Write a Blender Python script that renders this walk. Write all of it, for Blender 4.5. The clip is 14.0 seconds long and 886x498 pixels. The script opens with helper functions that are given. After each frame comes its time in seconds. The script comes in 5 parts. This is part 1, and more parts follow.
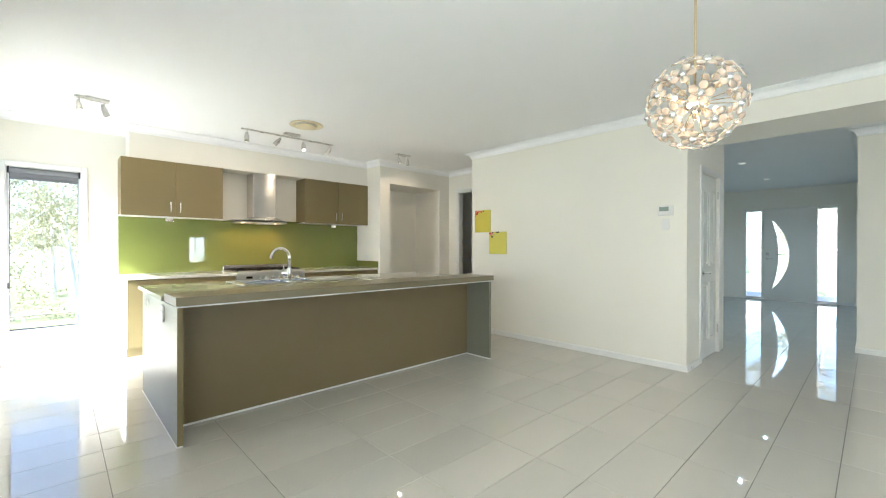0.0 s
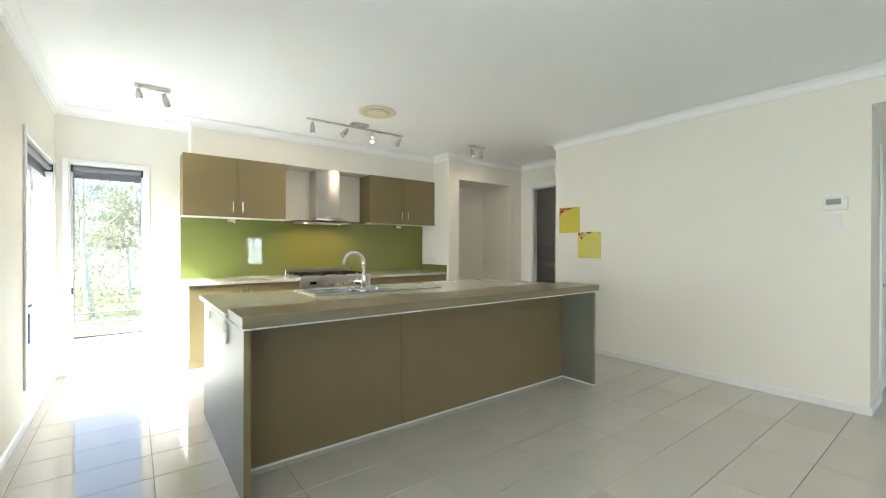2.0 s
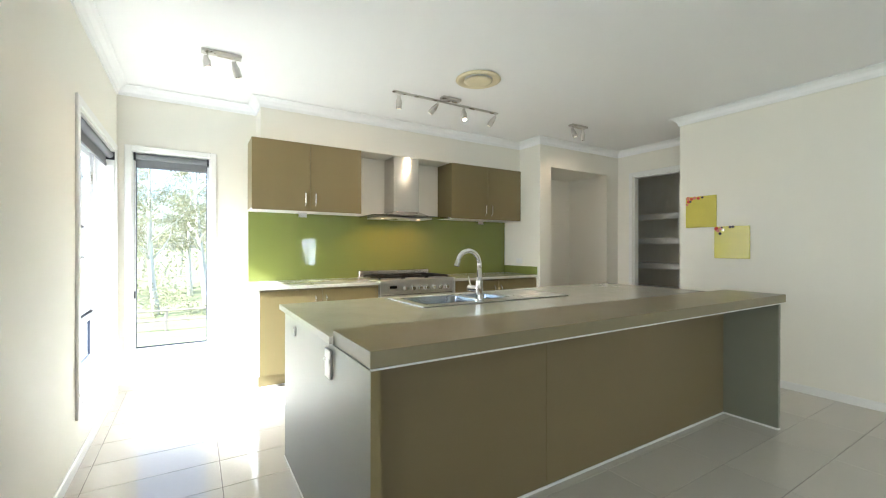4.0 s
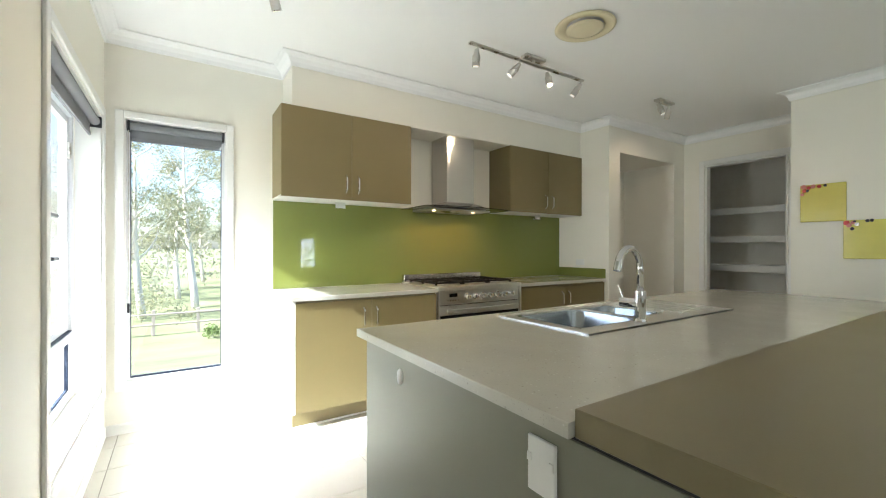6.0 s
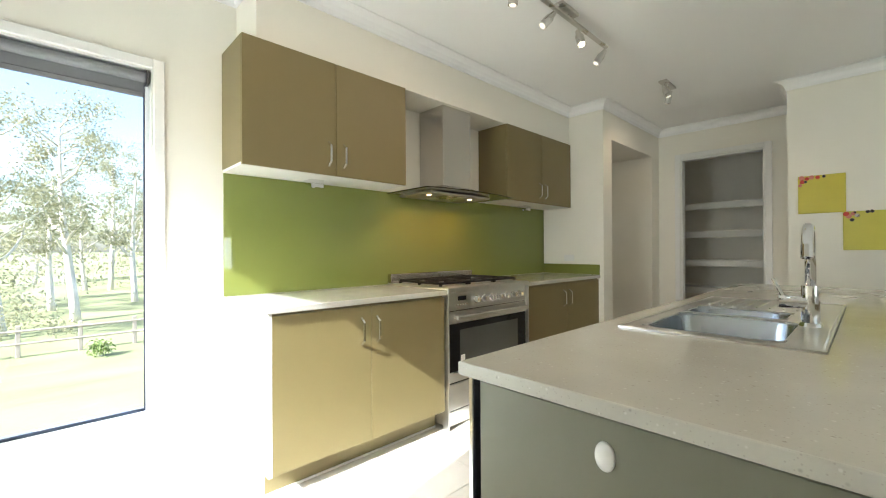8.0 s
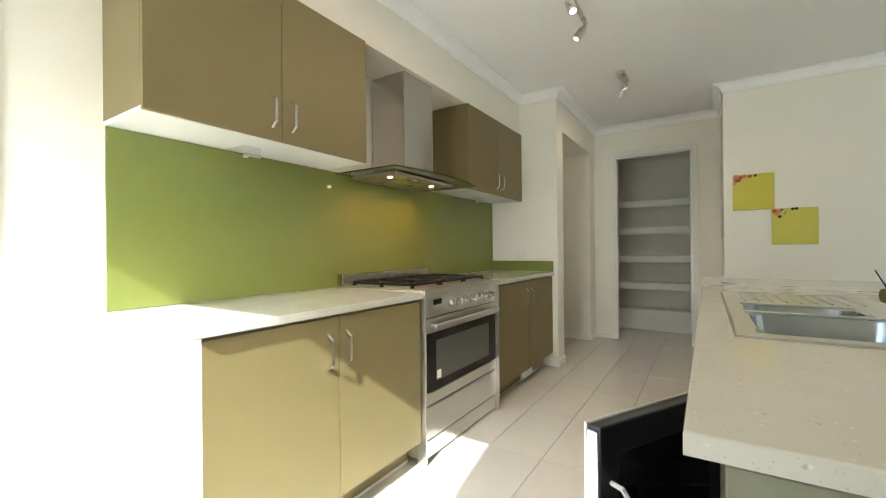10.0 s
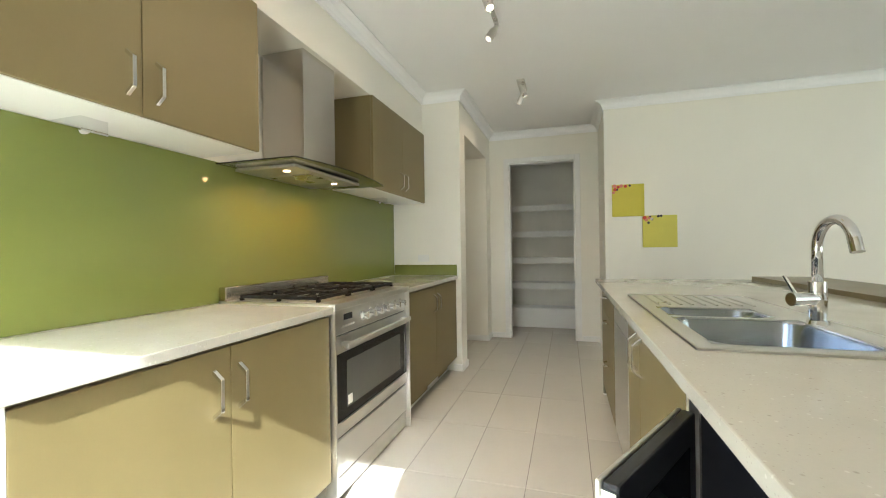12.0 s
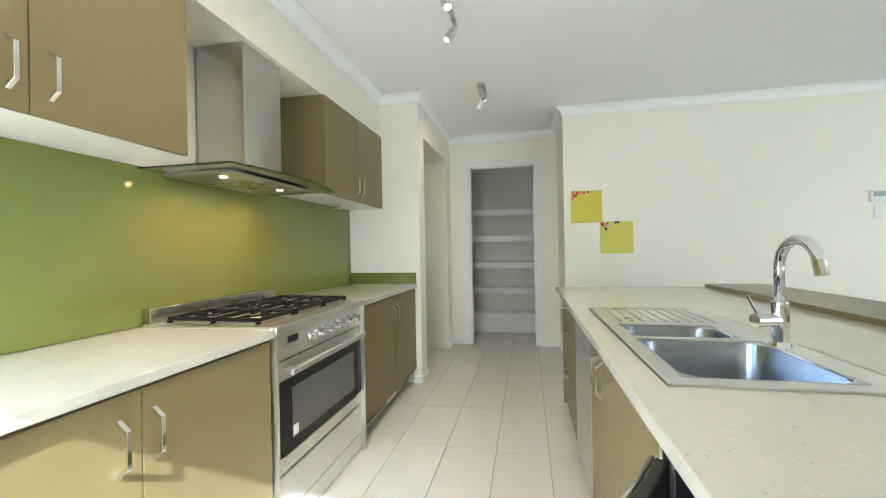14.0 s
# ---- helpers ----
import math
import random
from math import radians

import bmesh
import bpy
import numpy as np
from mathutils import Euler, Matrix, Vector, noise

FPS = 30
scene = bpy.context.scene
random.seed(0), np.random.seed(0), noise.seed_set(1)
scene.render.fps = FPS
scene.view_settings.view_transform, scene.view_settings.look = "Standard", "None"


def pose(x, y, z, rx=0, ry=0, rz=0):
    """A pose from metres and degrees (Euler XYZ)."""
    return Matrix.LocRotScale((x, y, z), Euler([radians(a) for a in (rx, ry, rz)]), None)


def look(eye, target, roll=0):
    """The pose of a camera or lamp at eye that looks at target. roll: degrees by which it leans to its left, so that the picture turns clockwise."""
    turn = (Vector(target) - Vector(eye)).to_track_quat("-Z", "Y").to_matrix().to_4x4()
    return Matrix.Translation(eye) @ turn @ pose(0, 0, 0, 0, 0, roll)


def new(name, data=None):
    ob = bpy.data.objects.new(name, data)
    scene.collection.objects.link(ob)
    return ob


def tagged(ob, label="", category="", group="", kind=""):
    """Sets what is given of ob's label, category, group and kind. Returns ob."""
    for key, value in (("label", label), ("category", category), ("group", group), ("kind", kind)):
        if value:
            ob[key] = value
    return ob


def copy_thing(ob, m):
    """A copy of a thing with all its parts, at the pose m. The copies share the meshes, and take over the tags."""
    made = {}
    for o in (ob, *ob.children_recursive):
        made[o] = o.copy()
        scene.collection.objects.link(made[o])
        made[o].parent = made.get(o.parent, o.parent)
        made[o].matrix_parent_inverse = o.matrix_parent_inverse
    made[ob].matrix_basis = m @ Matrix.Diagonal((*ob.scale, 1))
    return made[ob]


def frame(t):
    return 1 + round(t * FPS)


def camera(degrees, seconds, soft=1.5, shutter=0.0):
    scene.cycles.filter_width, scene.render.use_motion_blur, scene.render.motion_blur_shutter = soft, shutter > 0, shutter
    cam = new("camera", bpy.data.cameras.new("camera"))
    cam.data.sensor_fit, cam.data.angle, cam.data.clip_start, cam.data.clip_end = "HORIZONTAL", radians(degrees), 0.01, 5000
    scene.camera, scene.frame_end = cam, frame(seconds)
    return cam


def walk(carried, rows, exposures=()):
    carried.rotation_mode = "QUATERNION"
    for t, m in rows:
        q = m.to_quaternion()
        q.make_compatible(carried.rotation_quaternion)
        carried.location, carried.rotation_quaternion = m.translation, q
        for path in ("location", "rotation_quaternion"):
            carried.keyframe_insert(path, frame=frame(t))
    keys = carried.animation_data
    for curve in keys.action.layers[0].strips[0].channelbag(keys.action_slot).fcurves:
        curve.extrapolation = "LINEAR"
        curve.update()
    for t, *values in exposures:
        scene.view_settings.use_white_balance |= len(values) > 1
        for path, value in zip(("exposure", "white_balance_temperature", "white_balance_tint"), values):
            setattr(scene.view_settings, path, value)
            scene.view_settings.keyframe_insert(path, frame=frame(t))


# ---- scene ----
cam = camera(94.6, 14.0, soft=1.1)
EXPOSURE = 2.36
METRES, EYE, TILT, LEAN, TURN = 4.88, 1.263, 0.0, 0.0, -43.4
ROWS = [
    (0.0, 0.0, 0.0, 0.0, 0.0, -0.26, -0.14),
    (0.5, -0.0221, 0.0331, 0.0052, 1.45, -0.22, -0.1),
    (1.0, -0.0457, 0.0687, 0.008, 2.73, -0.26, -0.16),
    (1.5, -0.0678, 0.1022, 0.0081, 4.23, -0.13, -0.13),
    (2.0, -0.0956, 0.1342, 0.0058, 6.19, -0.22, -0.15),
    (2.5, -0.1279, 0.1656, 0.0062, 7.92, -0.06, -0.14),
    (3.0, -0.1631, 0.203, 0.0055, 9.63, -0.16, -0.11),
    (3.5, -0.1948, 0.2387, 0.0021, 10.91, -0.1, -0.16),
    (4.0, -0.2397, 0.275, -0.0002, 11.97, -0.1, -0.09),
    (6.5, -0.4524, 0.4432, -0.0055, 9.1, 0.08, -0.02),
    (7.0, -0.4893, 0.4748, -0.0083, 6.19, 0.1, 0.1),
    (7.5, -0.5198, 0.5041, -0.0133, 3.02, 0.1, 0.15),
    (8.0, -0.5542, 0.5354, -0.0169, -0.44, 0.17, 0.29),
    (10.5, -0.6355, 0.6635, -0.0241, -17.86, 0.05, 0.58),
    (11.0, -0.639, 0.677, -0.0236, -22.4, 0.02, 0.68),
    (11.5, -0.641, 0.6885, -0.0229, -26.34, -0.01, 0.74),
    (12.0, -0.6432, 0.7, -0.018, -29.67, 0.04, 0.81),
    (12.5, -0.6412, 0.7073, -0.0146, -31.87, 0.01, 0.89),
    (13.0, -0.637, 0.7135, -0.0105, -33.5, -0.0, 0.97),
    (13.5, -0.6299, 0.7167, -0.0075, -34.4, -0.06, 1.02),
    (14.0, -0.6241, 0.7198, -0.0052, -34.97, 0.03, 1.04),
]
walk(cam, [(t, pose(0, 0, EYE, TILT, LEAN, TURN) @ pose(METRES * x, METRES * y, METRES * z, 90 + pitch, roll, yaw)) for t, x, y, z, yaw, pitch, roll in ROWS],
     exposures=[(0.0, EXPOSURE + 0.08, 5500, 9), (2.0, EXPOSURE - 0.14, 5500, 8), (4.0, EXPOSURE - 0.22, 5500, 8), (6.5, EXPOSURE - 0.6, 5650, 7), (8.0, EXPOSURE - 0.48, 5750, 7),
                (11.0, EXPOSURE - 0.36, 5850, 6), (12.5, EXPOSURE - 0.12, 5650, 6), (14.0, EXPOSURE + 0.08, 5350, 6)])


# ---- light ----
SUN_WAY = Vector((1.0, 0.18, -0.722)).normalized()      # the way the sunlight travels
world = bpy.data.worlds.new("sky")
scene.world = world
world.use_nodes = True
sky = world.node_tree.nodes.new("ShaderNodeTexSky")
sky.sky_type, sky.sun_disc = "NISHITA", False
sky.sun_elevation, sky.sun_rotation = math.asin(-SUN_WAY.z), math.atan2(-SUN_WAY.x, -SUN_WAY.y)
sky.dust_density, sky.ozone_density = 2.0, 1.0
world.node_tree.links.new(sky.outputs[0], world.node_tree.nodes["Background"].inputs[0])
world.node_tree.nodes["Background"].inputs[1].default_value = 0.15

sun_data = bpy.data.lights.new("sun", "SUN")
sun_data.energy, sun_data.angle, sun_data.color = 5.0, radians(0.53), (1.0, 0.97, 0.91)
new("sun", sun_data).matrix_world = Matrix.Translation((-20, -4, 16)) @ SUN_WAY.to_track_quat("-Z", "Y").to_matrix().to_4x4()


def area(name, at, way, sx, sy, watts, color):
    data = bpy.data.lights.new(name, "AREA")
    data.shape, data.size, data.size_y, data.energy, data.color = "RECTANGLE", sx, sy, watts, color
    ob = new(name, data)
    ob.matrix_world = Matrix.Translation(at) @ Vector(way).to_track_quat("-Z", "Y").to_matrix().to_4x4()
    return ob


def bulb(name, at, watts, color=(1.0, 0.72, 0.42), radius=0.03):
    data = bpy.data.lights.new(name, "POINT")
    data.energy, data.color, data.shadow_soft_size = watts, color, radius
    ob = new(name, data)
    ob.location = at
    return ob


# daylight through the windows, and a fill lamp in the added, unseen sliding door
area("fill_sliding_door", (-0.62, -0.8, 1.1), (1, 0.15, 1.0), 4.6, 2.0, 14.5, (1.0, 0.985, 0.95))
area("daylight_corner_window", (-0.725, 5.53, 1.15), (1, -0.15, 0.7), 1.1, 1.4, 3.6, (1.0, 0.98, 0.94))
area("daylight_rear_window", (4.42, -7.68, 1.08), (0, 1, 0), 0.6, 1.2, 8, (0.95, 0.98, 1.0))


# ---- materials ----
def mat(name, col, rough=0.5, metal=0.0, var=0.06, scale=2.0, fine=80.0, bump=0.02, coat=0.0, spec=0.5, piece=0.0, stretch=(1, 1, 1), rvar=0.06):
    m = bpy.data.materials.new(name)
    m.use_nodes = True
    nt = m.node_tree
    b = nt.nodes["Principled BSDF"]
    tc = nt.nodes.new("ShaderNodeTexCoord")
    mp = nt.nodes.new("ShaderNodeMapping")
    mp.inputs["Scale"].default_value = stretch
    nt.links.new(tc.outputs["Object"], mp.inputs[0])
    big, small = nt.nodes.new("ShaderNodeTexNoise"), nt.nodes.new("ShaderNodeTexNoise")
    big.inputs["Scale"].default_value, small.inputs["Scale"].default_value = scale, fine
    big.inputs["Detail"].default_value, small.inputs["Detail"].default_value = 4.0, 3.0
    for n in (big, small):
        nt.links.new(mp.outputs[0], n.inputs["Vector"])
    add = nt.nodes.new("ShaderNodeMath")
    add.operation = "MULTIPLY_ADD"
    add.inputs[1].default_value = 0.35
    nt.links.new(small.outputs[0], add.inputs[0])
    nt.links.new(big.outputs[0], add.inputs[2])
    rng = nt.nodes.new("ShaderNodeMapRange")
    rng.inputs[1].default_value, rng.inputs[2].default_value = 0.35, 1.0
    rng.inputs[3].default_value, rng.inputs[4].default_value = 1.0 - var, 1.0 + var
    nt.links.new(add.outputs[0], rng.inputs[0])
    value = rng.outputs[0]
    if piece:
        info = nt.nodes.new("ShaderNodeObjectInfo")
        pr = nt.nodes.new("ShaderNodeMapRange")
        pr.inputs[3].default_value, pr.inputs[4].default_value = 1.0 - piece, 1.0 + piece
        nt.links.new(info.outputs["Random"], pr.inputs[0])
        mul = nt.nodes.new("ShaderNodeMath")
        mul.operation = "MULTIPLY"
        nt.links.new(value, mul.inputs[0])
        nt.links.new(pr.outputs[0], mul.inputs[1])
        value = mul.outputs[0]
    hsv = nt.nodes.new("ShaderNodeHueSaturation")
    hsv.inputs["Color"].default_value = (*col, 1)
    nt.links.new(value, hsv.inputs["Value"])
    nt.links.new(hsv.outputs[0], b.inputs["Base Color"])
    rr = nt.nodes.new("ShaderNodeMapRange")
    rr.inputs[3].default_value, rr.inputs[4].default_value = max(0.0, rough - rvar), min(1.0, rough + rvar)
    nt.links.new(big.outputs[0], rr.inputs[0])
    nt.links.new(rr.outputs[0], b.inputs["Roughness"])
    if bump:
        bp = nt.nodes.new("ShaderNodeBump")
        bp.inputs["Strength"].default_value, bp.inputs["Distance"].default_value = bump, 0.004
        nt.links.new(small.outputs[0], bp.inputs["Height"])
        nt.links.new(bp.outputs[0], b.inputs["Normal"])
    b.inputs["Metallic"].default_value = metal
    b.inputs["Coat Weight"].default_value = coat
    b.inputs["Coat Roughness"].default_value = 0.03
    b.inputs["Specular IOR Level"].default_value = spec
    return m


def glass(name, tint=(1, 1, 1), rough=0.0, ior=1.45):
    m = bpy.data.materials.new(name)
    m.use_nodes = True
    b = m.node_tree.nodes["Principled BSDF"]
    b.inputs["Base Color"].default_value = (*tint, 1)
    b.inputs["Transmission Weight"].default_value = 1.0
    b.inputs["Roughness"].default_value = rough
    b.inputs["IOR"].default_value = ior
    return m


def glow(name, col, strength):
    m = bpy.data.materials.new(name)
    m.use_nodes = True
    b = m.node_tree.nodes["Principled BSDF"]
    b.inputs["Base Color"].default_value = (*col, 1)
    b.inputs["Emission Color"].default_value = (*col, 1)
    b.inputs["Emission Strength"].default_value = strength
    return m


def speckle(name, col, dots, rough, scale):
    """Engineered stone: a pale ground with small darker and lighter chips."""
    m = mat(name, col, rough, var=0.05, scale=6, fine=140, bump=0.0, spec=0.5)
    nt = m.node_tree
    b = nt.nodes["Principled BSDF"]
    old = b.inputs["Base Color"].links[0].from_socket
    tc = [n for n in nt.nodes if n.type == "TEX_COORD"][0]
    for k, (sc, colour, lo) in enumerate(((scale, dots, 0.16), (scale * 0.45, (0.8, 0.79, 0.74), 0.12), (scale * 0.3, (dots[0] * 0.6, dots[1] * 0.6, dots[2] * 0.6), 0.07))):
        vo = nt.nodes.new("ShaderNodeTexVoronoi")
        vo.inputs["Scale"].default_value = sc
        nt.links.new(tc.outputs["Object"], vo.inputs["Vector"])
        rp = nt.nodes.new("ShaderNodeMapRange")
        rp.inputs[1].default_value, rp.inputs[2].default_value = lo, lo + 0.1
        rp.inputs[3].default_value, rp.inputs[4].default_value = 0.45, 0.0
        nt.links.new(vo.outputs["Distance"], rp.inputs[0])
        # only part of the cells hold a chip
        sel = nt.nodes.new("ShaderNodeMath")
        sel.operation = "GREATER_THAN"
        sel.inputs[1].default_value = 0.72
        sep = nt.nodes.new("ShaderNodeSeparateColor")
        nt.links.new(vo.outputs["Color"], sep.inputs[0])
        nt.links.new(sep.outputs[0], sel.inputs[0])
        mu = nt.nodes.new("ShaderNodeMath")
        mu.operation = "MULTIPLY"
        nt.links.new(rp.outputs[0], mu.inputs[0])
        nt.links.new(sel.outputs[0], mu.inputs[1])
        mx = nt.nodes.new("ShaderNodeMix")
        mx.data_type = "RGBA"
        nt.links.new(mu.outputs[0], mx.inputs["Factor"])
        nt.links.new(old, mx.inputs["A"])
        mx.inputs["B"].default_value = (*colour, 1)
        old = mx.outputs["Result"]
    nt.links.new(old, b.inputs["Base Color"])
    return m


WALL = mat("wall_paint", (0.84, 0.81, 0.715), 0.62, var=0.02, scale=0.7, fine=160, bump=0.05)
CEIL = mat("ceiling_paint", (0.90, 0.895, 0.875), 0.8, var=0.015, scale=0.6, fine=120, bump=0.04)
TRIM = mat("gloss_trim_paint", (0.82, 0.81, 0.77), 0.3, var=0.02, scale=2, fine=90, bump=0.02)
TILE = mat("polished_porcelain_tile", (0.63, 0.60, 0.53), 0.03, var=0.04, scale=1.6, fine=45, bump=0.006, piece=0.035, rvar=0.015, spec=0.75)
GROUT = mat("grey_grout", (0.22, 0.205, 0.18), 0.9, var=0.15, scale=4, fine=150, bump=0.1)
LAMINATE = mat("olive_brown_laminate", (0.21, 0.166, 0.07), 0.45, var=0.05, scale=1.5, fine=320, bump=0.02, stretch=(1, 1, 0.4), spec=0.42)
LAMINATE_ISLAND = mat("taupe_laminate", (0.225, 0.172, 0.085), 0.4, var=0.05, scale=1.5, fine=320, bump=0.02, spec=0.3)
PANEL_GREY = mat("grey_green_laminate", (0.215, 0.212, 0.155), 0.33, var=0.04, scale=1.5, fine=300, bump=0.015)
BAR_TOP = mat("brown_bar_laminate", (0.205, 0.172, 0.092), 0.33, var=0.06, scale=3, fine=200, bump=0.03)
CARCASS = mat("white_melamine", (0.80, 0.79, 0.75), 0.45, var=0.02, scale=3, fine=200, bump=0.01)
STONE = speckle("beige_engineered_stone", (0.56, 0.545, 0.475), (0.36, 0.33, 0.28), 0.11, 150.0)
SPLASH = mat("green_back_painted_glass", (0.20, 0.225, 0.055), 0.02, var=0.02, scale=1.2, fine=60, bump=0.0, spec=0.5, rvar=0.005)
STEEL = mat("brushed_stainless_steel", (0.60, 0.575, 0.54), 0.19, metal=1.0, var=0.03, scale=3, fine=90, bump=0.0, stretch=(6, 6, 0.3), rvar=0.02)
STEEL_FLAT = mat("satin_stainless_steel", (0.70, 0.69, 0.66), 0.28, metal=1.0, var=0.02, scale=4, fine=70, bump=0.0, rvar=0.015)
# bluer and darker than the rim: reflected sky is put into the bowls' colour
BOWL_STEEL = mat("sky_tinted_bowl_steel", (0.38, 0.41, 0.45), 0.22, metal=0.95, var=0.02, scale=4, fine=70, bump=0.0, rvar=0.02)
HOB = mat("dull_hob_steel", (0.52, 0.50, 0.47), 0.38, metal=1.0, var=0.05, scale=6, fine=80, bump=0.0)
CAST = mat("cast_burner_aluminium", (0.82, 0.79, 0.74), 0.45, metal=1.0, var=0.04, scale=9, fine=80, bump=0.0)
CHROME = mat("polished_chrome", (0.80, 0.80, 0.80), 0.06, metal=1.0, var=0.02, scale=5, fine=50, bump=0.0, rvar=0.02)
NICKEL = mat("satin_nickel", (0.62, 0.60, 0.56), 0.28, metal=1.0, var=0.04, scale=9, fine=90, bump=0.01)
IRON = mat("black_cast_iron", (0.010, 0.010, 0.010), 0.6, var=0.2, scale=12, fine=150, bump=0.12, spec=0.25)
BLACK_GLASS = mat("black_oven_glass", (0.012, 0.012, 0.013), 0.05, var=0.1, scale=3, fine=40, bump=0.0, spec=0.22)
BLACK_PLASTIC = mat("black_plastic", (0.02, 0.02, 0.024), 0.3, var=0.1, scale=5, fine=90, bump=0.02)
ALUMINIUM = mat("white_powder_coated_aluminium", (0.74, 0.75, 0.76), 0.4, var=0.02, scale=4, fine=120, bump=0.01)
SEAL = mat("dark_window_gasket", (0.02, 0.03, 0.06), 0.6, var=0.1, scale=8, fine=60, bump=0.02)
PANE = glass("window_glass")
CLEAR = glass("smoked_canopy_glass", (0.55, 0.58, 0.42), 0.02)
FABRIC = mat("grey_blind_fabric", (0.22, 0.22, 0.23), 0.9, var=0.06, scale=4, fine=420, bump=0.12)
PLASTIC = mat("white_plastic", (0.80, 0.79, 0.75), 0.35, var=0.02, scale=6, fine=90, bump=0.01)
CREAM_PLASTIC = mat("cream_vent_plastic", (0.74, 0.66, 0.44), 0.45, var=0.03, scale=6, fine=90, bump=0.01)
YELLOW = mat("yellow_memo_board", (0.62, 0.54, 0.06), 0.32, var=0.05, scale=6, fine=60, bump=0.01, coat=0.3)
LIME = mat("lime_memo_board", (0.64, 0.585, 0.09), 0.32, var=0.05, scale=6, fine=60, bump=0.01, coat=0.3)
RED = mat("red_magnet", (0.55, 0.05, 0.03), 0.4, var=0.1, scale=20, fine=80, bump=0.0)
PINK = mat("pink_magnet", (0.62, 0.22, 0.16), 0.4, var=0.1, scale=20, fine=80, bump=0.0)
DOOR = mat("white_door_paint", (0.78, 0.77, 0.71), 0.32, var=0.02, scale=2, fine=70, bump=0.03, stretch=(1, 1, 0.15))
BRASS = mat("pale_gold_metal", (0.75, 0.60, 0.36), 0.25, metal=1.0, var=0.04, scale=9, fine=60, bump=0.0)
LCD = mat("grey_lcd", (0.30, 0.36, 0.30), 0.2, var=0.03, scale=9, fine=60, bump=0.0)
LAWN = mat("dry_lawn", (0.26, 0.27, 0.125), 0.95, var=0.35, scale=0.35, fine=9, bump=0.4)
# leaves and bark are bleached: outdoor haze is put into their base colours
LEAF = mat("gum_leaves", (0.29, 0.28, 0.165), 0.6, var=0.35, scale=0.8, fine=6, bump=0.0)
BARK = mat("pale_gum_bark", (0.62, 0.57, 0.50), 0.85, var=0.3, scale=2.5, fine=18, bump=0.3, stretch=(1, 1, 0.2))
FENCE = mat("weathered_fence_timber", (0.36, 0.31, 0.26), 0.85, var=0.25, scale=3, fine=40, bump=0.2, stretch=(1, 1, 0.2))
RENDER_WALL = mat("outer_wall_render", (0.5, 0.45, 0.38), 0.85, var=0.1, scale=2, fine=80, bump=0.1)
WARM_BULB = glow("lit_warm_bulb", (1.0, 0.80, 0.52), 5.0)
DIM_BULB = glow("faint_glow_bulb", (1.0, 0.9, 0.72), 0.3)
PETAL = glass("amber_petal_glass", (0.87, 0.70, 0.54), 0.2, 1.4)
PETAL.node_tree.nodes["Principled BSDF"].inputs["Transmission Weight"].default_value = 0.6
HOOD_BULB = glow("lit_amber_bulb", (1.0, 0.62, 0.32), 3.0)
TINY_BULB = glow("lit_tiny_bulb", (1.0, 0.84, 0.62), 0.6)

# the hood's steel is brushed level, so highlights draw out into upright streaks
steel_nodes = STEEL.node_tree
brush = steel_nodes.nodes.new("ShaderNodeTangent")
brush.direction_type, brush.axis = "RADIAL", "Z"
steel_nodes.links.new(brush.outputs[0], steel_nodes.nodes["Principled BSDF"].inputs["Tangent"])
steel_nodes.nodes["Principled BSDF"].inputs["Anisotropic"].default_value = 0.85
steel_nodes.nodes["Principled BSDF"].inputs["Anisotropic Rotation"].default_value = 0.25

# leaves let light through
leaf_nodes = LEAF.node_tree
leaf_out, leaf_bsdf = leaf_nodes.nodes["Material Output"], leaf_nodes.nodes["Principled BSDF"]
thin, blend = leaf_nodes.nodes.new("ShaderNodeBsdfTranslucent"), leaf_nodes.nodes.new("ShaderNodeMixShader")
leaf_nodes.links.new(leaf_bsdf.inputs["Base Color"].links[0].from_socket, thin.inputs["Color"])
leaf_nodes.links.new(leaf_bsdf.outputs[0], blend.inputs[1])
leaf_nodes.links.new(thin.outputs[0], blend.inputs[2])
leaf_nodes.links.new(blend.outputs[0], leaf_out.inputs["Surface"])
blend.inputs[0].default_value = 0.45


# ---- making ----
def link(name, bm, material, smooth=False):
    me = bpy.data.meshes.new(name)
    if smooth:
        for f in bm.faces:
            f.smooth = True
    bm.to_mesh(me)
    bm.free()
    me.materials.append(material)
    return new(name, me)


def base_of(ob):
    at = Vector((0, 0, 0))
    while ob:
        at += ob.location
        ob = ob.parent
    return at


def part(name, bm, material, parent=None, label="", smooth=False):
    """One mesh, given in world metres, under a thing or a part."""
    if parent:
        bmesh.ops.translate(bm, verts=bm.verts, vec=-base_of(parent))
    ob = link(name, bm, material, smooth)
    ob.parent = parent
    if label:
        tagged(ob, label)
    return ob


def thing(name, at, label, category, group="", kind=""):
    ob = new(name)
    ob.empty_display_size = 0.1
    ob.location = at
    return tagged(ob, label, category, group, kind)


def solid(name, bm, material, label="", category="", group="", kind="", at=(0, 0, 0), smooth=False):
    """A thing that is one mesh, with its origin at its base."""
    bmesh.ops.translate(bm, verts=bm.verts, vec=-Vector(at))
    ob = link(name, bm, material, smooth)
    ob.location = at
    return tagged(ob, label, category, group, kind)


